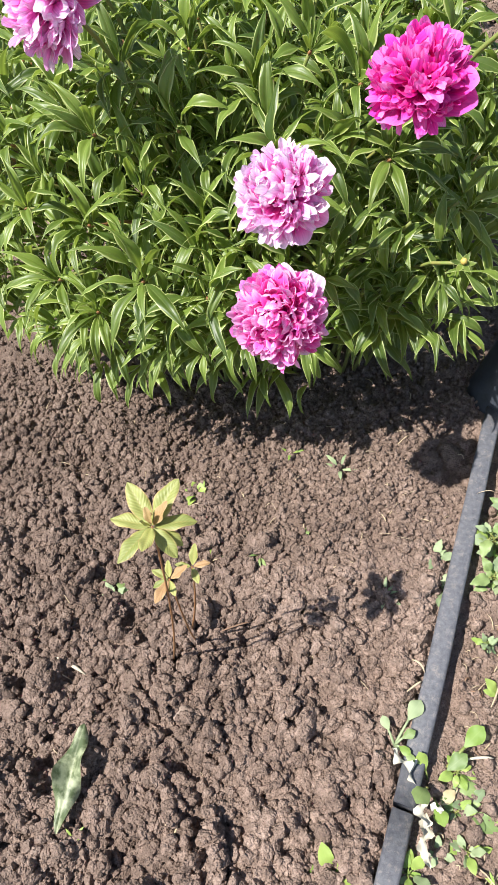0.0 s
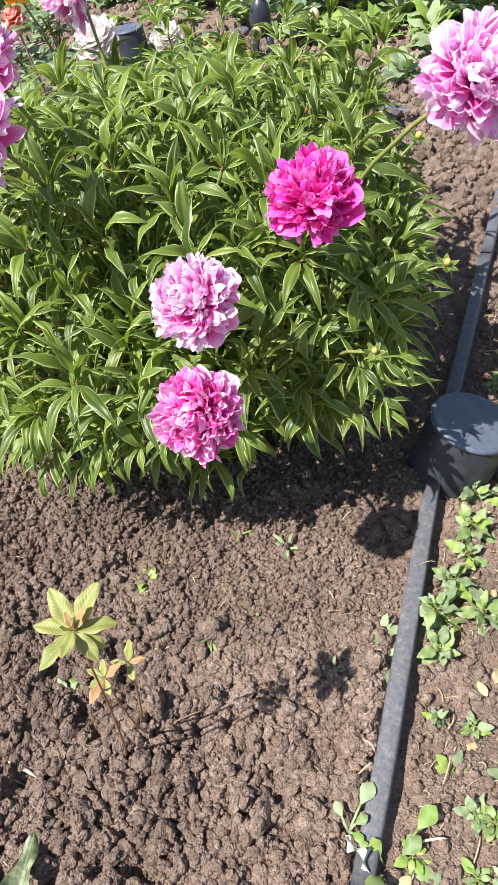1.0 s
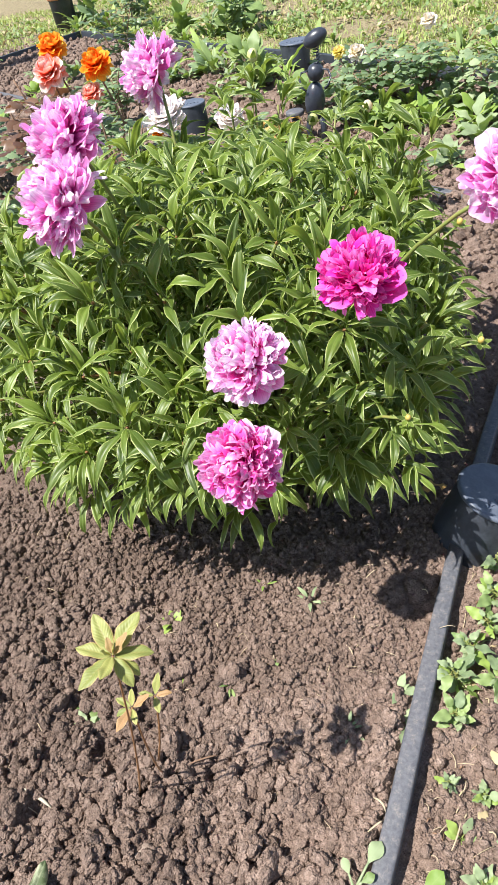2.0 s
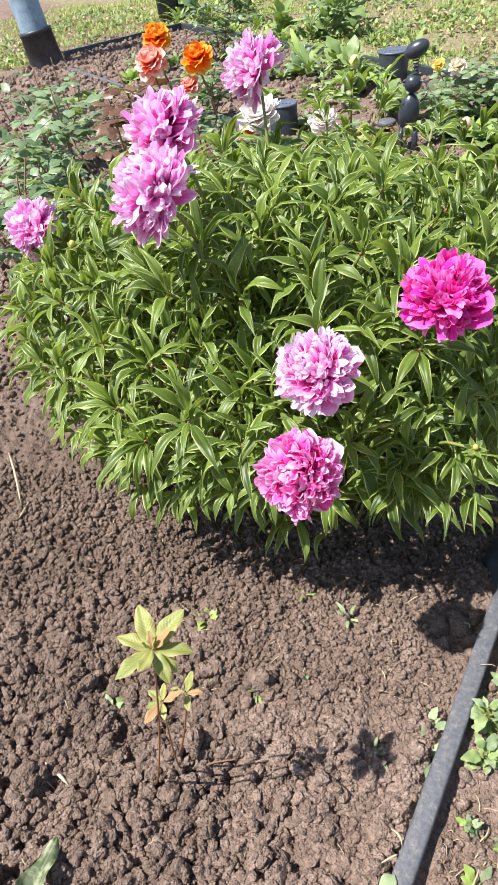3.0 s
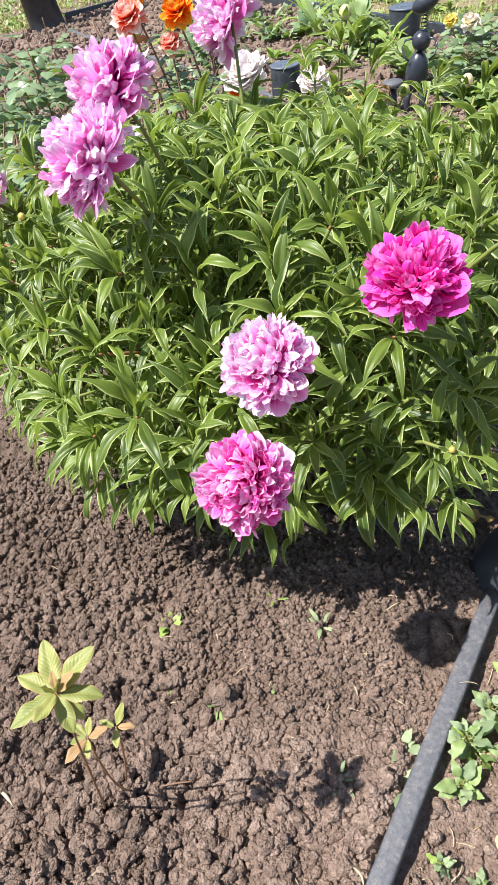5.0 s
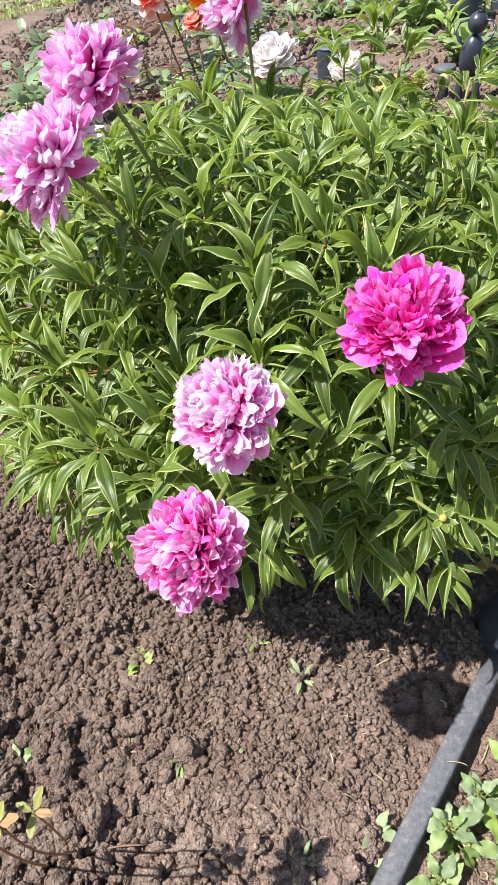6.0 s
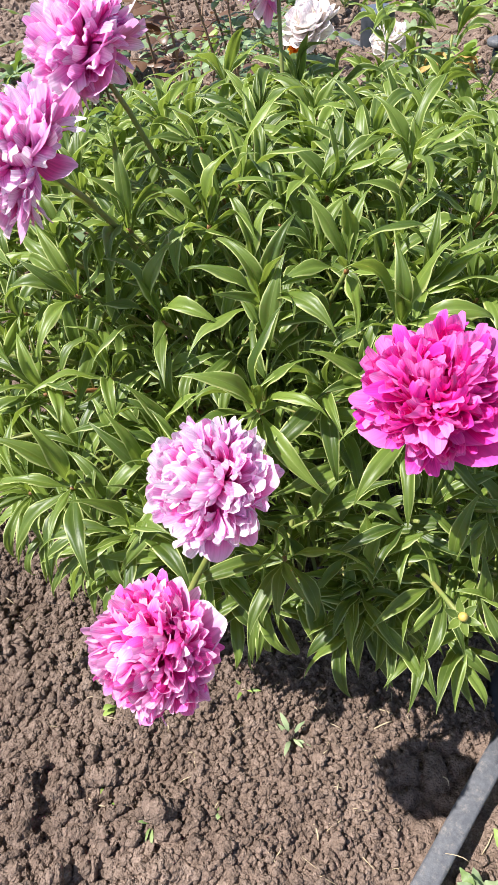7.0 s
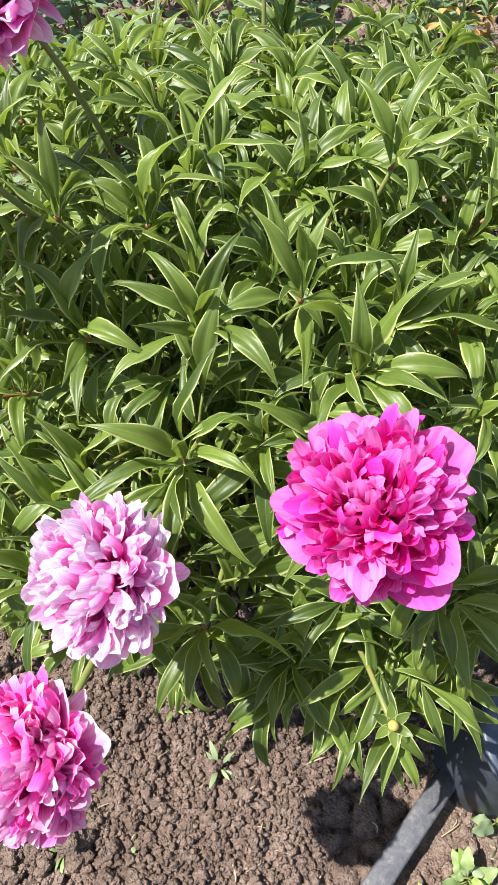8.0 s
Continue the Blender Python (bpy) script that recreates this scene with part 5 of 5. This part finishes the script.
for i in range(150):
    x, y = rng.uniform(-0.7, 0.3), rng.uniform(-0.5, 0.35)
    if x > edge_x(y) - 0.02:
        continue
    a, L = rng.uniform(0, 6.28), rng.uniform(0.006, 0.028)
    x2, y2 = x + math.cos(a) * L, y + math.sin(a) * L
    litter.add(tube_shape(bent((x, y, gz(x, y) + 0.004), (x2, y2, gz(x2, y2) + 0.006), 0.002, 4), rng.uniform(0.0004, 0.0009), 4), Matrix())
debris = Batch()
for i in range(420):
    x, y = rng.uniform(0.2, 0.85), rng.uniform(-0.55, 1.3)
    if x < edge_x(y) + 0.05:
        continue
    a, L = rng.uniform(0, 6.28), 0.005 + 0.03 * rng.random() ** 2
    x2, y2 = x + math.cos(a) * L, y + math.sin(a) * L
    if x2 < edge_x(y2) + 0.05:
        continue
    k = rng.normal(0, 0.25 * L, 2)
    debris.add(tube_shape(bent((x, y, gz(x, y) + 0.003), (x2, y2, gz(x2, y2) + 0.004), 0.003, 5, (k[0], k[1], 0)), rng.uniform(0.0006, 0.0016), 4), Matrix())
dead = Batch()
for i in range(150):
    y = rng.uniform(-0.48, 1.2)
    x = float(edge_x(y)) + 0.055 + 0.40 * rng.random()
    a = rng.uniform(0, 6.28)
    dead.add(WEED_LEAVES["broad" if i % 3 else "strap"][i % 3], aim((x, y, gz(x, y) + 0.006), (math.cos(a), math.sin(a), 0.1), (rng.normal(0, 0.4), rng.normal(0, 0.4), 1), rng.uniform(0.010, 0.032)))
tagged(new("dead_leaves", dead.mesh("dead_leaves", M_STRAW_LEAF)), "small straw-coloured dead leaves on the trodden path", "litter", kind="stuff")
tagged(new("twig_litter", debris.mesh("twig_litter", M_TWIG)), "bits of brown twig and root on the path", "litter", kind="stuff")
tagged(new("dry_litter", litter.mesh("dry_litter", M_STRAW)), "bits of dry straw and stalks on the ground", "litter", kind="stuff")

# ---- the rose bed behind ----
ROSE_PETALS = [petal_shape(0.66 + 0.07 * i, 0.50, (1.2, 1.0, 0.7, 0.1, -0.7)[i], 0.06, 0.04, 800 + i, 9, 9, 2.4) for i in range(5)]


def rose_head(place, width, mat, parent, inv, label, seed, name="flower", axis=(0.1, -0.4, 0.9)):
    r = np.random.default_rng(seed)
    R = width / 2
    b = Batch()
    for i in range(46):
        pol = 0.12 + 1.75 * (i / 45) ** 0.8
        a = i * 2.39996 + r.normal(0, 0.15)
        d = Vector((math.sin(pol) * math.cos(a), math.sin(pol) * math.sin(a), math.cos(pol)))
        up = Vector((-math.cos(a), -math.sin(a), 0.3 + 0.5 * pol)) + Vector(r.normal(0, 0.12, 3))
        b.add(ROSE_PETALS[min(4 if mat is not M_WHITE else 2, int(pol / 1.9 * 5))], aim(d * R * 0.08, d, up, R * (0.72 + 0.16 * pol) * r.uniform(0.92, 1.08), r.normal(0, 0.12)))
    m = Matrix.Translation(place) @ Vector(axis).normalized().to_track_quat("Z", "Y").to_matrix().to_4x4()
    return part_mesh(name, b.mesh("flower", mat), parent, label, inv @ m)


def rose_bush(x, y, canes, label, leaf_mat, leaf_size, n_leaves, seed, heads=(), cane_mat=None, name="rose_bush", group="rose bushes", spread_=0.16, kind="rose"):
    """A rose: thorny canes with leaves of five leaflets, and flowers."""
    r = np.random.default_rng(seed)
    g = gz(x, y)
    th = empty_thing(name, (x, y, g), label, "rose", group)
    inv = Matrix.Translation((-x, -y, -g))
    ways = []
    for c in canes:
        w = bent((x + r.normal(0, 0.012), y + r.normal(0, 0.012), g - 0.01), c, 0.02, 9, (r.normal(0, 0.02), r.normal(0, 0.02), 0))
        part_shape("cane", tube_shape(w, np.linspace(0.005, 0.0026, 9), 6), cane_mat or M_TWIG, th, "", inv)
        ways.append(w)
    stalks, far_leaves = Batch(), Batch()
    for i in range(n_leaves):
        w = ways[i % len(ways)]
        k = r.uniform(0.22, 0.97)
        p = np.array([np.interp(k, np.linspace(0, 1, len(w)), w[:, j]) for j in range(3)])
        a = i * 2.4 + r.normal(0, 0.4)
        d = Vector((math.cos(a), math.sin(a), r.uniform(0.0, 0.6))).normalized()
        L = leaf_size * r.uniform(1.4, 2.2)
        end = Vector(p) + d * L
        end.z -= 0.012
        stalks.add(tube_shape(bent(p, end, 0.006, 4), (0.0014, 0.0012, 0.001, 0.0008), 4), Matrix())
        sidev = d.cross(Vector((0, 0, 1))).normalized()
        for f, s in ((1.0, 0), (0.72, 1), (0.72, -1), (0.4, 1), (0.4, -1)):
            q = Vector(p).lerp(end, f)
            dd = d if s == 0 else (d * 0.45 + sidev * s)
            dd = Vector((dd.x, dd.y, dd.z - 0.15 + r.normal(0, 0.12)))
            pick, m = int(r.integers(3)), inv @ aim(q, dd, (0, 0, 1), leaf_size * r.uniform(0.8, 1.15), r.normal(0, 0.3))
            if y > 2.2:
                far_leaves.add(WEED_LEAVES[kind][pick], m)
            else:
                part_mesh("leaf", leaf_mesh(kind, pick, leaf_mat), th, "", m)
    if y > 2.2:
        part_mesh("foliage", far_leaves.mesh("foliage", leaf_mat), th)["kind"] = "stuff"
    part_mesh("leaf_stalk", stalks.mesh("leaf_stalk", cane_mat or M_TWIG), th, "", inv)["kind"] = "stuff"
    for i, (p, width, mat, lab) in enumerate(heads):
        rose_head(p, width, mat, th, inv, lab, seed + i, axis=(r.normal(0, 0.2), -0.45, 0.9))
    return th


rose_bush(-0.54, 1.50, [(-0.650, 1.40, 0.67), (-0.645, 1.42, 0.72), (-0.509, 1.40, 0.67), (-0.544, 1.40, 0.60)], "rose bush with orange and coral blooms on thin canes", M_ROSE_LEAF, 0.040, 30, 31,
          [((-0.650, 1.40, 0.690), 0.100, M_CORAL, "coral pink rose bloom"), ((-0.645, 1.45, 0.742), 0.088, M_ORANGE, "orange rose bloom"), ((-0.509, 1.40, 0.695), 0.092, M_ORANGE, "orange rose bloom"), ((-0.544, 1.40, 0.625), 0.068, M_CORAL, "small coral rose bloom")])
rose_bush(-0.28, 1.52, [(-0.347, 1.42, 0.50), (-0.171, 1.42, 0.49)], "rose bush with large white blooms behind the peony", M_ROSE_LEAF, 0.040, 24, 32,
          [((-0.345, 1.40, 0.540), 0.135, M_WHITE, "large white rose bloom"), ((-0.165, 1.40, 0.520), 0.085, M_WHITE, "white rose bloom"), ((-0.378, 1.39, 0.505), 0.035, M_ORANGE, "small orange bloom")])
rose_bush(-1.12, 1.62, [(-1.15, 1.5, 0.52), (-1.27, 1.52, 0.50), (-1.03, 1.48, 0.43), (-1.10, 1.55, 0.61), (-1.28, 1.45, 0.34), (-1.05, 1.45, 0.33)], "grey-green rose bush without blooms", M_ROSE_LEAF, 0.068, 46, 33)
rose_bush(-0.90, 1.62, [(-0.82, 1.50, 0.67), (-0.87, 1.5, 0.60)], "thin rose with dark reddish young leaves", M_ROSE_RED, 0.062, 16, 34)
rose_bush(-1.55, 2.1, [(-1.55, 2.0, 0.52), (-1.7, 2.05, 0.5), (-1.42, 2.0, 0.42), (-1.6, 2.0, 0.35)], "grey-green rose bush without blooms", M_ROSE_LEAF, 0.070, 36, 35)
rose_bush(-0.92, 1.18, [(-0.95, 1.15, 0.22), (-0.82, 1.12, 0.18), (-1.05, 1.2, 0.2)], "low grey-green rose shoots in the soil", M_ROSE_LEAF, 0.070, 22, 36)
rose_bush(-2.0, 3.1, [(-2.0, 3.0, 0.45), (-2.2, 3.1, 0.4), (-1.85, 3.0, 0.35)], "rose bush with dull green leaves", M_ROSE_LEAF, 0.056, 22, 37)
rose_bush(0.10, 3.15, [(0.017, 3.2, 0.24), (0.103, 3.2, 0.23), (0.22, 3.1, 0.24), (0.0, 3.0, 0.2), (0.12, 2.95, 0.2), (0.25, 3.0, 0.2)], "low rose bush with yellow and cream blooms", M_ROSE_LEAF, 0.056, 62, 38,
          [((0.017, 3.2, 0.268), 0.07, M_YELLOW, "yellow rose bloom"), ((0.103, 3.2, 0.256), 0.092, M_CREAM, "cream rose bloom")])
rose_bush(0.42, 3.05, [(0.36, 3.05, 0.24), (0.44, 2.95, 0.26), (0.52, 3.0, 0.24), (0.42, 3.1, 0.28)], "low green rose bush in the bed", M_ROSE_LEAF, 0.056, 46, 39)
rose_bush(0.84, 2.72, [(0.72, 2.7, 0.55), (0.9, 2.7, 0.60), (0.82, 2.62, 0.45), (1.0, 2.7, 0.5), (0.68, 2.7, 0.32), (0.8, 2.6, 0.3)], "tall leafy rose bush with a cream bloom", M_ROSE_LEAF, 0.056, 60, 40,
          [((0.45, 3.3, 0.33), 0.08, M_CREAM, "cream bloom")], M_STEM)
rose_bush(-1.75, 5.0, [(-1.8, 4.95, 0.35), (-1.6, 4.95, 0.38), (-1.95, 5.0, 0.35), (-1.7, 5.1, 0.45)], "low leafy rose bush by the far edging", M_ROSE_LEAF, 0.062, 40, 41)
rose_bush(-2.3, 6.9, [(-2.4, 6.85, 0.4), (-2.1, 6.85, 0.45), (-2.25, 7.0, 0.5)], "leafy shrub beyond the far edging", M_ROSE_LEAF, 0.075, 40, 42)

for k, (x, y, h, n, mat) in enumerate(((-0.78, 2.05, 0.30, 26, M_ROSE_LEAF), (-0.42, 1.85, 0.26, 24, M_ROSE_LEAF), (-0.70, 1.72, 0.34, 14, M_ROSE_RED), (-0.30, 2.35, 0.24, 24, M_ROSE_LEAF), (-1.05, 2.3, 0.30, 24, M_ROSE_LEAF), (0.30, 3.30, 0.26, 30, M_ROSE_LEAF), (0.66, 3.0, 0.26, 26, M_WEED_GREY), (-1.25, 3.4, 0.3, 26, M_ROSE_LEAF))):
    rose_bush(x, y, [(x + 0.09 * math.cos(k + j * 1.6), y + 0.09 * math.sin(k + j * 1.6), h * (0.75 + 0.1 * j)) for j in range(4)], "low leafy rose shoots in dug soil", mat, 0.048 if y < 2.6 else 0.058, n, 140 + k)

for k, (x, y, h, n, mat, size) in enumerate(((-1.00, 1.30, 0.40, 26, M_ROSE_LEAF, 0.062), (-0.78, 1.50, 0.36, 18, M_ROSE_LEAF, 0.056), (-1.32, 1.42, 0.44, 28, M_ROSE_LEAF, 0.064), (-1.45, 1.75, 0.40, 24, M_ROSE_LEAF, 0.062), (-0.95, 1.85, 0.52, 12, M_ROSE_RED, 0.060),
                                          (-1.20, 1.98, 0.36, 22, M_ROSE_LEAF, 0.060), (-1.75, 2.5, 0.40, 24, M_ROSE_LEAF, 0.062), (-1.0, 2.62, 0.30, 20, M_ROSE_LEAF, 0.056), (-0.10, 1.72, 0.30, 20, M_ROSE_LEAF, 0.052), (0.20, 1.78, 0.24, 16, M_ROSE_LEAF, 0.050))):
    rose_bush(x, y, [(x + 0.13 * math.cos(k + j * 1.3), y + 0.13 * math.sin(k + j * 1.3), h * (0.6 + 0.1 * j)) for j in range(5)], "leafy rose shoots with dull green leaves in dug soil", mat, size, n, 160 + k)

# leafy clumps
FIG = (-0.062, 2.75)
for k, (x, y, n, s, kind, mat, stem, label) in enumerate((
        (-1.02, 4.62, 18, 0.22, "strap", M_WEED_BRIGHT, 0.02, "tuft of long light green leaves"),
        (-0.88, 4.25, 16, 0.15, "narrow", M_WEED, 0.06, "leafy green clump in the rose bed"),
        (-0.66, 4.15, 18, 0.14, "broad", M_WEED, 0.14, "leafy green clump in the rose bed"),
        (-0.52, 3.80, 20, 0.13, "broad", M_WEED, 0.16, "leafy green clump in the rose bed"),
        (-0.30, 3.55, 18, 0.14, "narrow", M_WEED_BRIGHT, 0.15, "light green leafy clump near the figure"),
        (-0.18, 3.30, 16, 0.12, "broad", M_WEED, 0.10, "leafy green clump near the figure"),
        (0.24, 2.80, 18, 0.10, "broad", M_WEED, 0.06, "leafy green weed clump by the roses"),
        (0.20, 2.86, 22, 0.13, "narrow", M_WEED_BRIGHT, 0.03, "light green broad-leaved clump"),
        (0.31, 2.80, 22, 0.13, "narrow", M_WEED_BRIGHT, 0.03, "light green broad-leaved clump"),
        (0.42, 2.78, 20, 0.12, "narrow", M_WEED_BRIGHT, 0.03, "light green broad-leaved clump"),
        (0.52, 2.90, 22, 0.11, "broad", M_WEED_GREY, 0.08, "pale green broad-leaved clump"),
        (0.36, 3.02, 22, 0.12, "narrow", M_WEED_BRIGHT, 0.05, "light green broad-leaved clump"),
        (0.08, 2.92, 18, 0.12, "rose", M_WEED_GREY, 0.10, "pale green leafy clump near the figure"),
        (0.64, 2.48, 14, 0.09, "broad", M_WEED_GREY, 0.06, "grey-green weed clump in the rose bed"),
        (0.70, 2.30, 14, 0.08, "broad", M_WEED_GREY, 0.05, "grey-green weed clump in the rose bed"),
        (0.95, 2.32, 16, 0.09, "broad", M_WEED, 0.07, "leafy green weed clump by the roses"),
        (-2.1, 4.0, 12, 0.14, "strap", M_WEED_BRIGHT, 0.0, "light green tuft in the rose bed"),
        (-1.45, 2.75, 14, 0.14, "narrow", M_WEED_BRIGHT, 0.05, "light green weed in the soil"),
        (-1.18, 2.50, 6, 0.09, "broad", M_WEED_GREY, 0.03, "pale broad-leaved weed in the soil"),
        (-0.95, 1.98, 9, 0.08, "broad", M_WEED_GREY, 0.03, "pale weed in the soil"),
        (-0.62, 1.95, 8, 0.07, "broad", M_WEED_GREY, 0.03, "pale weed in the soil"),
        (-2.55, 6.95, 24, 0.22, "strap", M_WEED_BRIGHT, 0.02, "tuft of long light green leaves"),
        (-3.0, 7.2, 24, 0.24, "strap", M_WEED, 0.02, "tuft of long green leaves"),
        (-1.55, 6.05, 20, 0.16, "broad", M_WEED, 0.16, "leafy green clump beyond the edging"),
        (-1.25, 5.75, 18, 0.20, "strap", M_WEED, 0.02, "tuft of long green leaves"),
        (0.05, 1.85, 10, 0.08, "narrow", M_WEED, 0.03, "small leafy weed behind the bush"))):
    rosette("leafy_clump", x, y, n, s, kind, mat, label, el=(0.25, 1.2), seed=900 + k, stem=stem, category="plant", group="leafy clumps", petiole=0.2)

rc = np.random.default_rng(78)
placed = 0
while placed < 90:
    x, y = rc.uniform(-2.6, 1.3), rc.uniform(1.75, 5.2)
    if beyond_far(x, y) > 0.0 or (beyond_cross(x, y) < 0.12 and rc.random() < 0.75) or abs(beyond_cross(x, y)) < 0.1 or beyond_far(x, y) > -0.15 or (abs(x - FIG[0]) < 0.18 and abs(y - FIG[1]) < 0.25):
        continue
    k = placed
    placed += 1
    rosette("leafy_clump", x, y, int(rc.integers(9, 17)), rc.uniform(0.05, 0.12), ("broad", "narrow", "rose", "arrow")[k % 4], (M_WEED, M_WEED_GREY, M_WEED_BRIGHT, M_ROSE_LEAF)[k % 4 if k % 3 else 1], "small leafy weed clump in the rose bed", el=(0.1, 1.1), seed=1400 + k, stem=rc.uniform(0.01, 0.07), category="plant", group="leafy clumps", petiole=0.25)

for k in range(16):
    x, y = rc.uniform(-3.2, -0.9), rc.uniform(0.35, 1.6)
    y += 4.12 - 0.93 * x
    rosette("leafy_clump", x, y, int(rc.integers(16, 26)), rc.uniform(0.10, 0.20), ("broad", "rose", "narrow")[k % 3], (M_WEED, M_ROSE_LEAF, M_WEED_GREY)[k % 3], "leafy green plant beyond the far edging", el=(0.1, 1.2), seed=1600 + k, stem=rc.uniform(0.1, 0.35), category="plant", group="leafy clumps", petiole=0.25)
for k in range(34):
    x = rc.uniform(-2.9, 1.2)
    y = 4.12 - 0.93 * x + rc.uniform(0.08, 0.9) ** 1.3
    rosette("grass_tuft", x, y, int(rc.integers(10, 18)), rc.uniform(0.08, 0.17), ("strap", "strap", "narrow")[k % 3], (M_WEED_BRIGHT, M_WEED, M_GRASS)[k % 3], "green grass tuft at the lawn's edge", el=(0.4, 1.3), seed=1500 + k, category="grass", group="grass tufts", petiole=0.05)

# lawn
BLADE = [leaf_shape(0.16, 0.2, d, 0.0, 0.35, 0.2, 950 + i, 4, 2) for i, d in enumerate((0.4, 0.8, 1.2, 0.2))]
grass = Batch()
n = 0
while n < 110000:
    x, y = rng.uniform(-6.0, 2.2), rng.uniform(2.6, 9.5)
    n += 1
    if beyond_far(x, y) < 0.05 and y - 5.62 < 1.38 * (x + 3.55):
        continue
    if float(value_noise(x, y, 0.35, 31)) < -0.12 and rng.random() < 0.8:
        continue
    a, e = rng.uniform(0, 6.28), rng.uniform(0.5, 1.4)
    d = (math.cos(a) * math.cos(e), math.sin(a) * math.cos(e), math.sin(e))
    grass.add(BLADE[rng.integers(4)], aim((x, y, gz(x, y) - 0.004), d, (0, 0, 1), rng.uniform(0.022, 0.066)))
LAWN_LEAF = [leaf_shape(0.5, 0.3, d, 0.05, 0.45, 0, 960 + i, 5, 3) for i, d in enumerate((0.3, 0.7, 1.0))]
green_weeds, dry_weeds = Batch(), Batch()
for i in range(5200):
    x, y = rng.uniform(-5.0, 1.8), rng.uniform(2.6, 8.6)
    if beyond_far(x, y) < 0.05 and y - 5.62 < 1.38 * (x + 3.55):
        continue
    thick = float(value_noise(x, y, 0.45, 33))
    if thick < -0.05 and rng.random() < 0.75:
        continue
    b = dry_weeds if rng.random() < 0.30 else green_weeds
    for j in range(int(rng.integers(4, 8))):
        a, e = rng.uniform(0, 6.28), rng.uniform(0.1, 1.1)
        d = (math.cos(a) * math.cos(e), math.sin(a) * math.cos(e), math.sin(e))
        b.add(LAWN_LEAF[rng.integers(3)], aim((x + 0.012 * math.cos(a), y + 0.012 * math.sin(a), gz(x, y) + rng.uniform(0, 0.03)), d, (0, 0, 1), rng.uniform(0.025, 0.065)))
tagged(new("lawn_weeds", green_weeds.mesh("lawn_weeds", M_WEED)), "low green broad-leaved weeds in the lawn", "weeds", kind="stuff")
tagged(new("dry_lawn_weeds", dry_weeds.mesh("dry_lawn_weeds", M_STRAW_LEAF)), "dry straw-coloured leaves in the lawn", "weeds", kind="stuff")
tagged(new("lawn_grass", grass.mesh("lawn_grass", M_GRASS)), "thin sunlit grass with bare dry patches", "grass", kind="stuff")

# ---- things behind ----
# the dark seated figure: body of smooth ovals, a spring neck and wire arms
fig = Batch()
ORB = lathe_shape([(math.sin(a) , -math.cos(a)) for a in np.linspace(0, math.pi, 13)], 24)
def orb(c, s, rot=(0, 0, 0)):
    fig.add(ORB, Matrix.Translation(c) @ Euler([radians(v) for v in rot]).to_matrix().to_4x4() @ Matrix.Diagonal((*s, 1)))
FX, FY = -0.062, 2.75
orb((FX + 0.012, FY, 0.428), (0.056, 0.036, 0.034), (0, -24, 0))
orb((FX + 0.003, FY, 0.296), (0.038, 0.038, 0.038))
orb((FX - 0.010, FY, 0.180), (0.046, 0.046, 0.080), (0, 6, 0))
turns = np.linspace(0, 7 * 2 * np.pi, 90)
fig.add(tube_shape(np.stack([FX + 0.012 + 0.013 * np.cos(turns), FY + 0.013 * np.sin(turns), 0.328 + 0.090 * turns / turns[-1]], 1), 0.0026, 5), Matrix())
for sx in (-1, 1):
    fig.add(tube_shape([(FX + sx * 0.022, FY - 0.01, 0.310), (FX + sx * 0.060, FY - 0.015, 0.303), (FX + sx * 0.070, FY - 0.02, 0.278), (FX + sx * 0.060, FY - 0.03, 0.246), (FX + sx * 0.040, FY - 0.035, 0.232)], 0.005, 6), Matrix())
    fig.add(tube_shape([(FX - 0.012 + sx * 0.020, FY, 0.125), (FX - 0.010 + sx * 0.034, FY - 0.03, 0.08), (FX - 0.008 + sx * 0.028, FY - 0.025, -0.03)], (0.016, 0.014, 0.012), 8), Matrix())
tagged(new("garden_figure", fig.mesh("garden_figure", M_FIGURE)), "dark smooth insect-like garden figure with spring neck", "statue")
stool = empty_thing("low_stand", (-0.170, 2.75, 0), "small black plastic stand beside the figure", "stand")
part_shape("top", lathe_shape([(0, 0.128), (0.040, 0.128), (0.043, 0.134), (0.043, 0.146), (0.038, 0.150), (0, 0.150)], 24), M_PLASTIC, stool)
part_shape("leg", lathe_shape([(0, -0.03), (0.022, -0.03), (0.016, 0.128), (0, 0.128)], 16), M_BLACK, stool)

pole = empty_thing("pipe_post", (-3.53, 5.30, 0), "faded blue pipe post standing in a black sleeve", "post")
pole.rotation_euler = (0, radians(-8), 0)
part_shape("sleeve", lathe_shape([(0, -0.1), (0.155, -0.1), (0.152, 0.0), (0.140, 0.25), (0.145, 0.25), (0.145, 0.28), (0.125, 0.285)], 32), M_BLACK, pole, "black rubber sleeve")
part_shape("pipe", lathe_shape([(0.122, -0.1), (0.122, 0.8), (0.124, 1.8), (0.122, 1.82), (0, 1.82)], 32), M_BLUE, pole, "faded blue pipe")
pot = empty_thing("wrapped_post", (-3.22, 7.45, 0), "dark round post with a terracotta band", "post")
part_shape("base", lathe_shape([(0, -0.1), (0.115, -0.1), (0.125, 0.25), (0.13, 0.26), (0, 0.26)], 28), M_BLACK, pot)
part_shape("band", lathe_shape([(0.0, 0.261), (0.134, 0.261), (0.139, 0.27), (0.137, 0.37), (0.144, 0.38), (0.144, 0.53), (0.13, 0.54), (0, 0.54)], 28), M_TERRACOTTA, pot, "terracotta band")
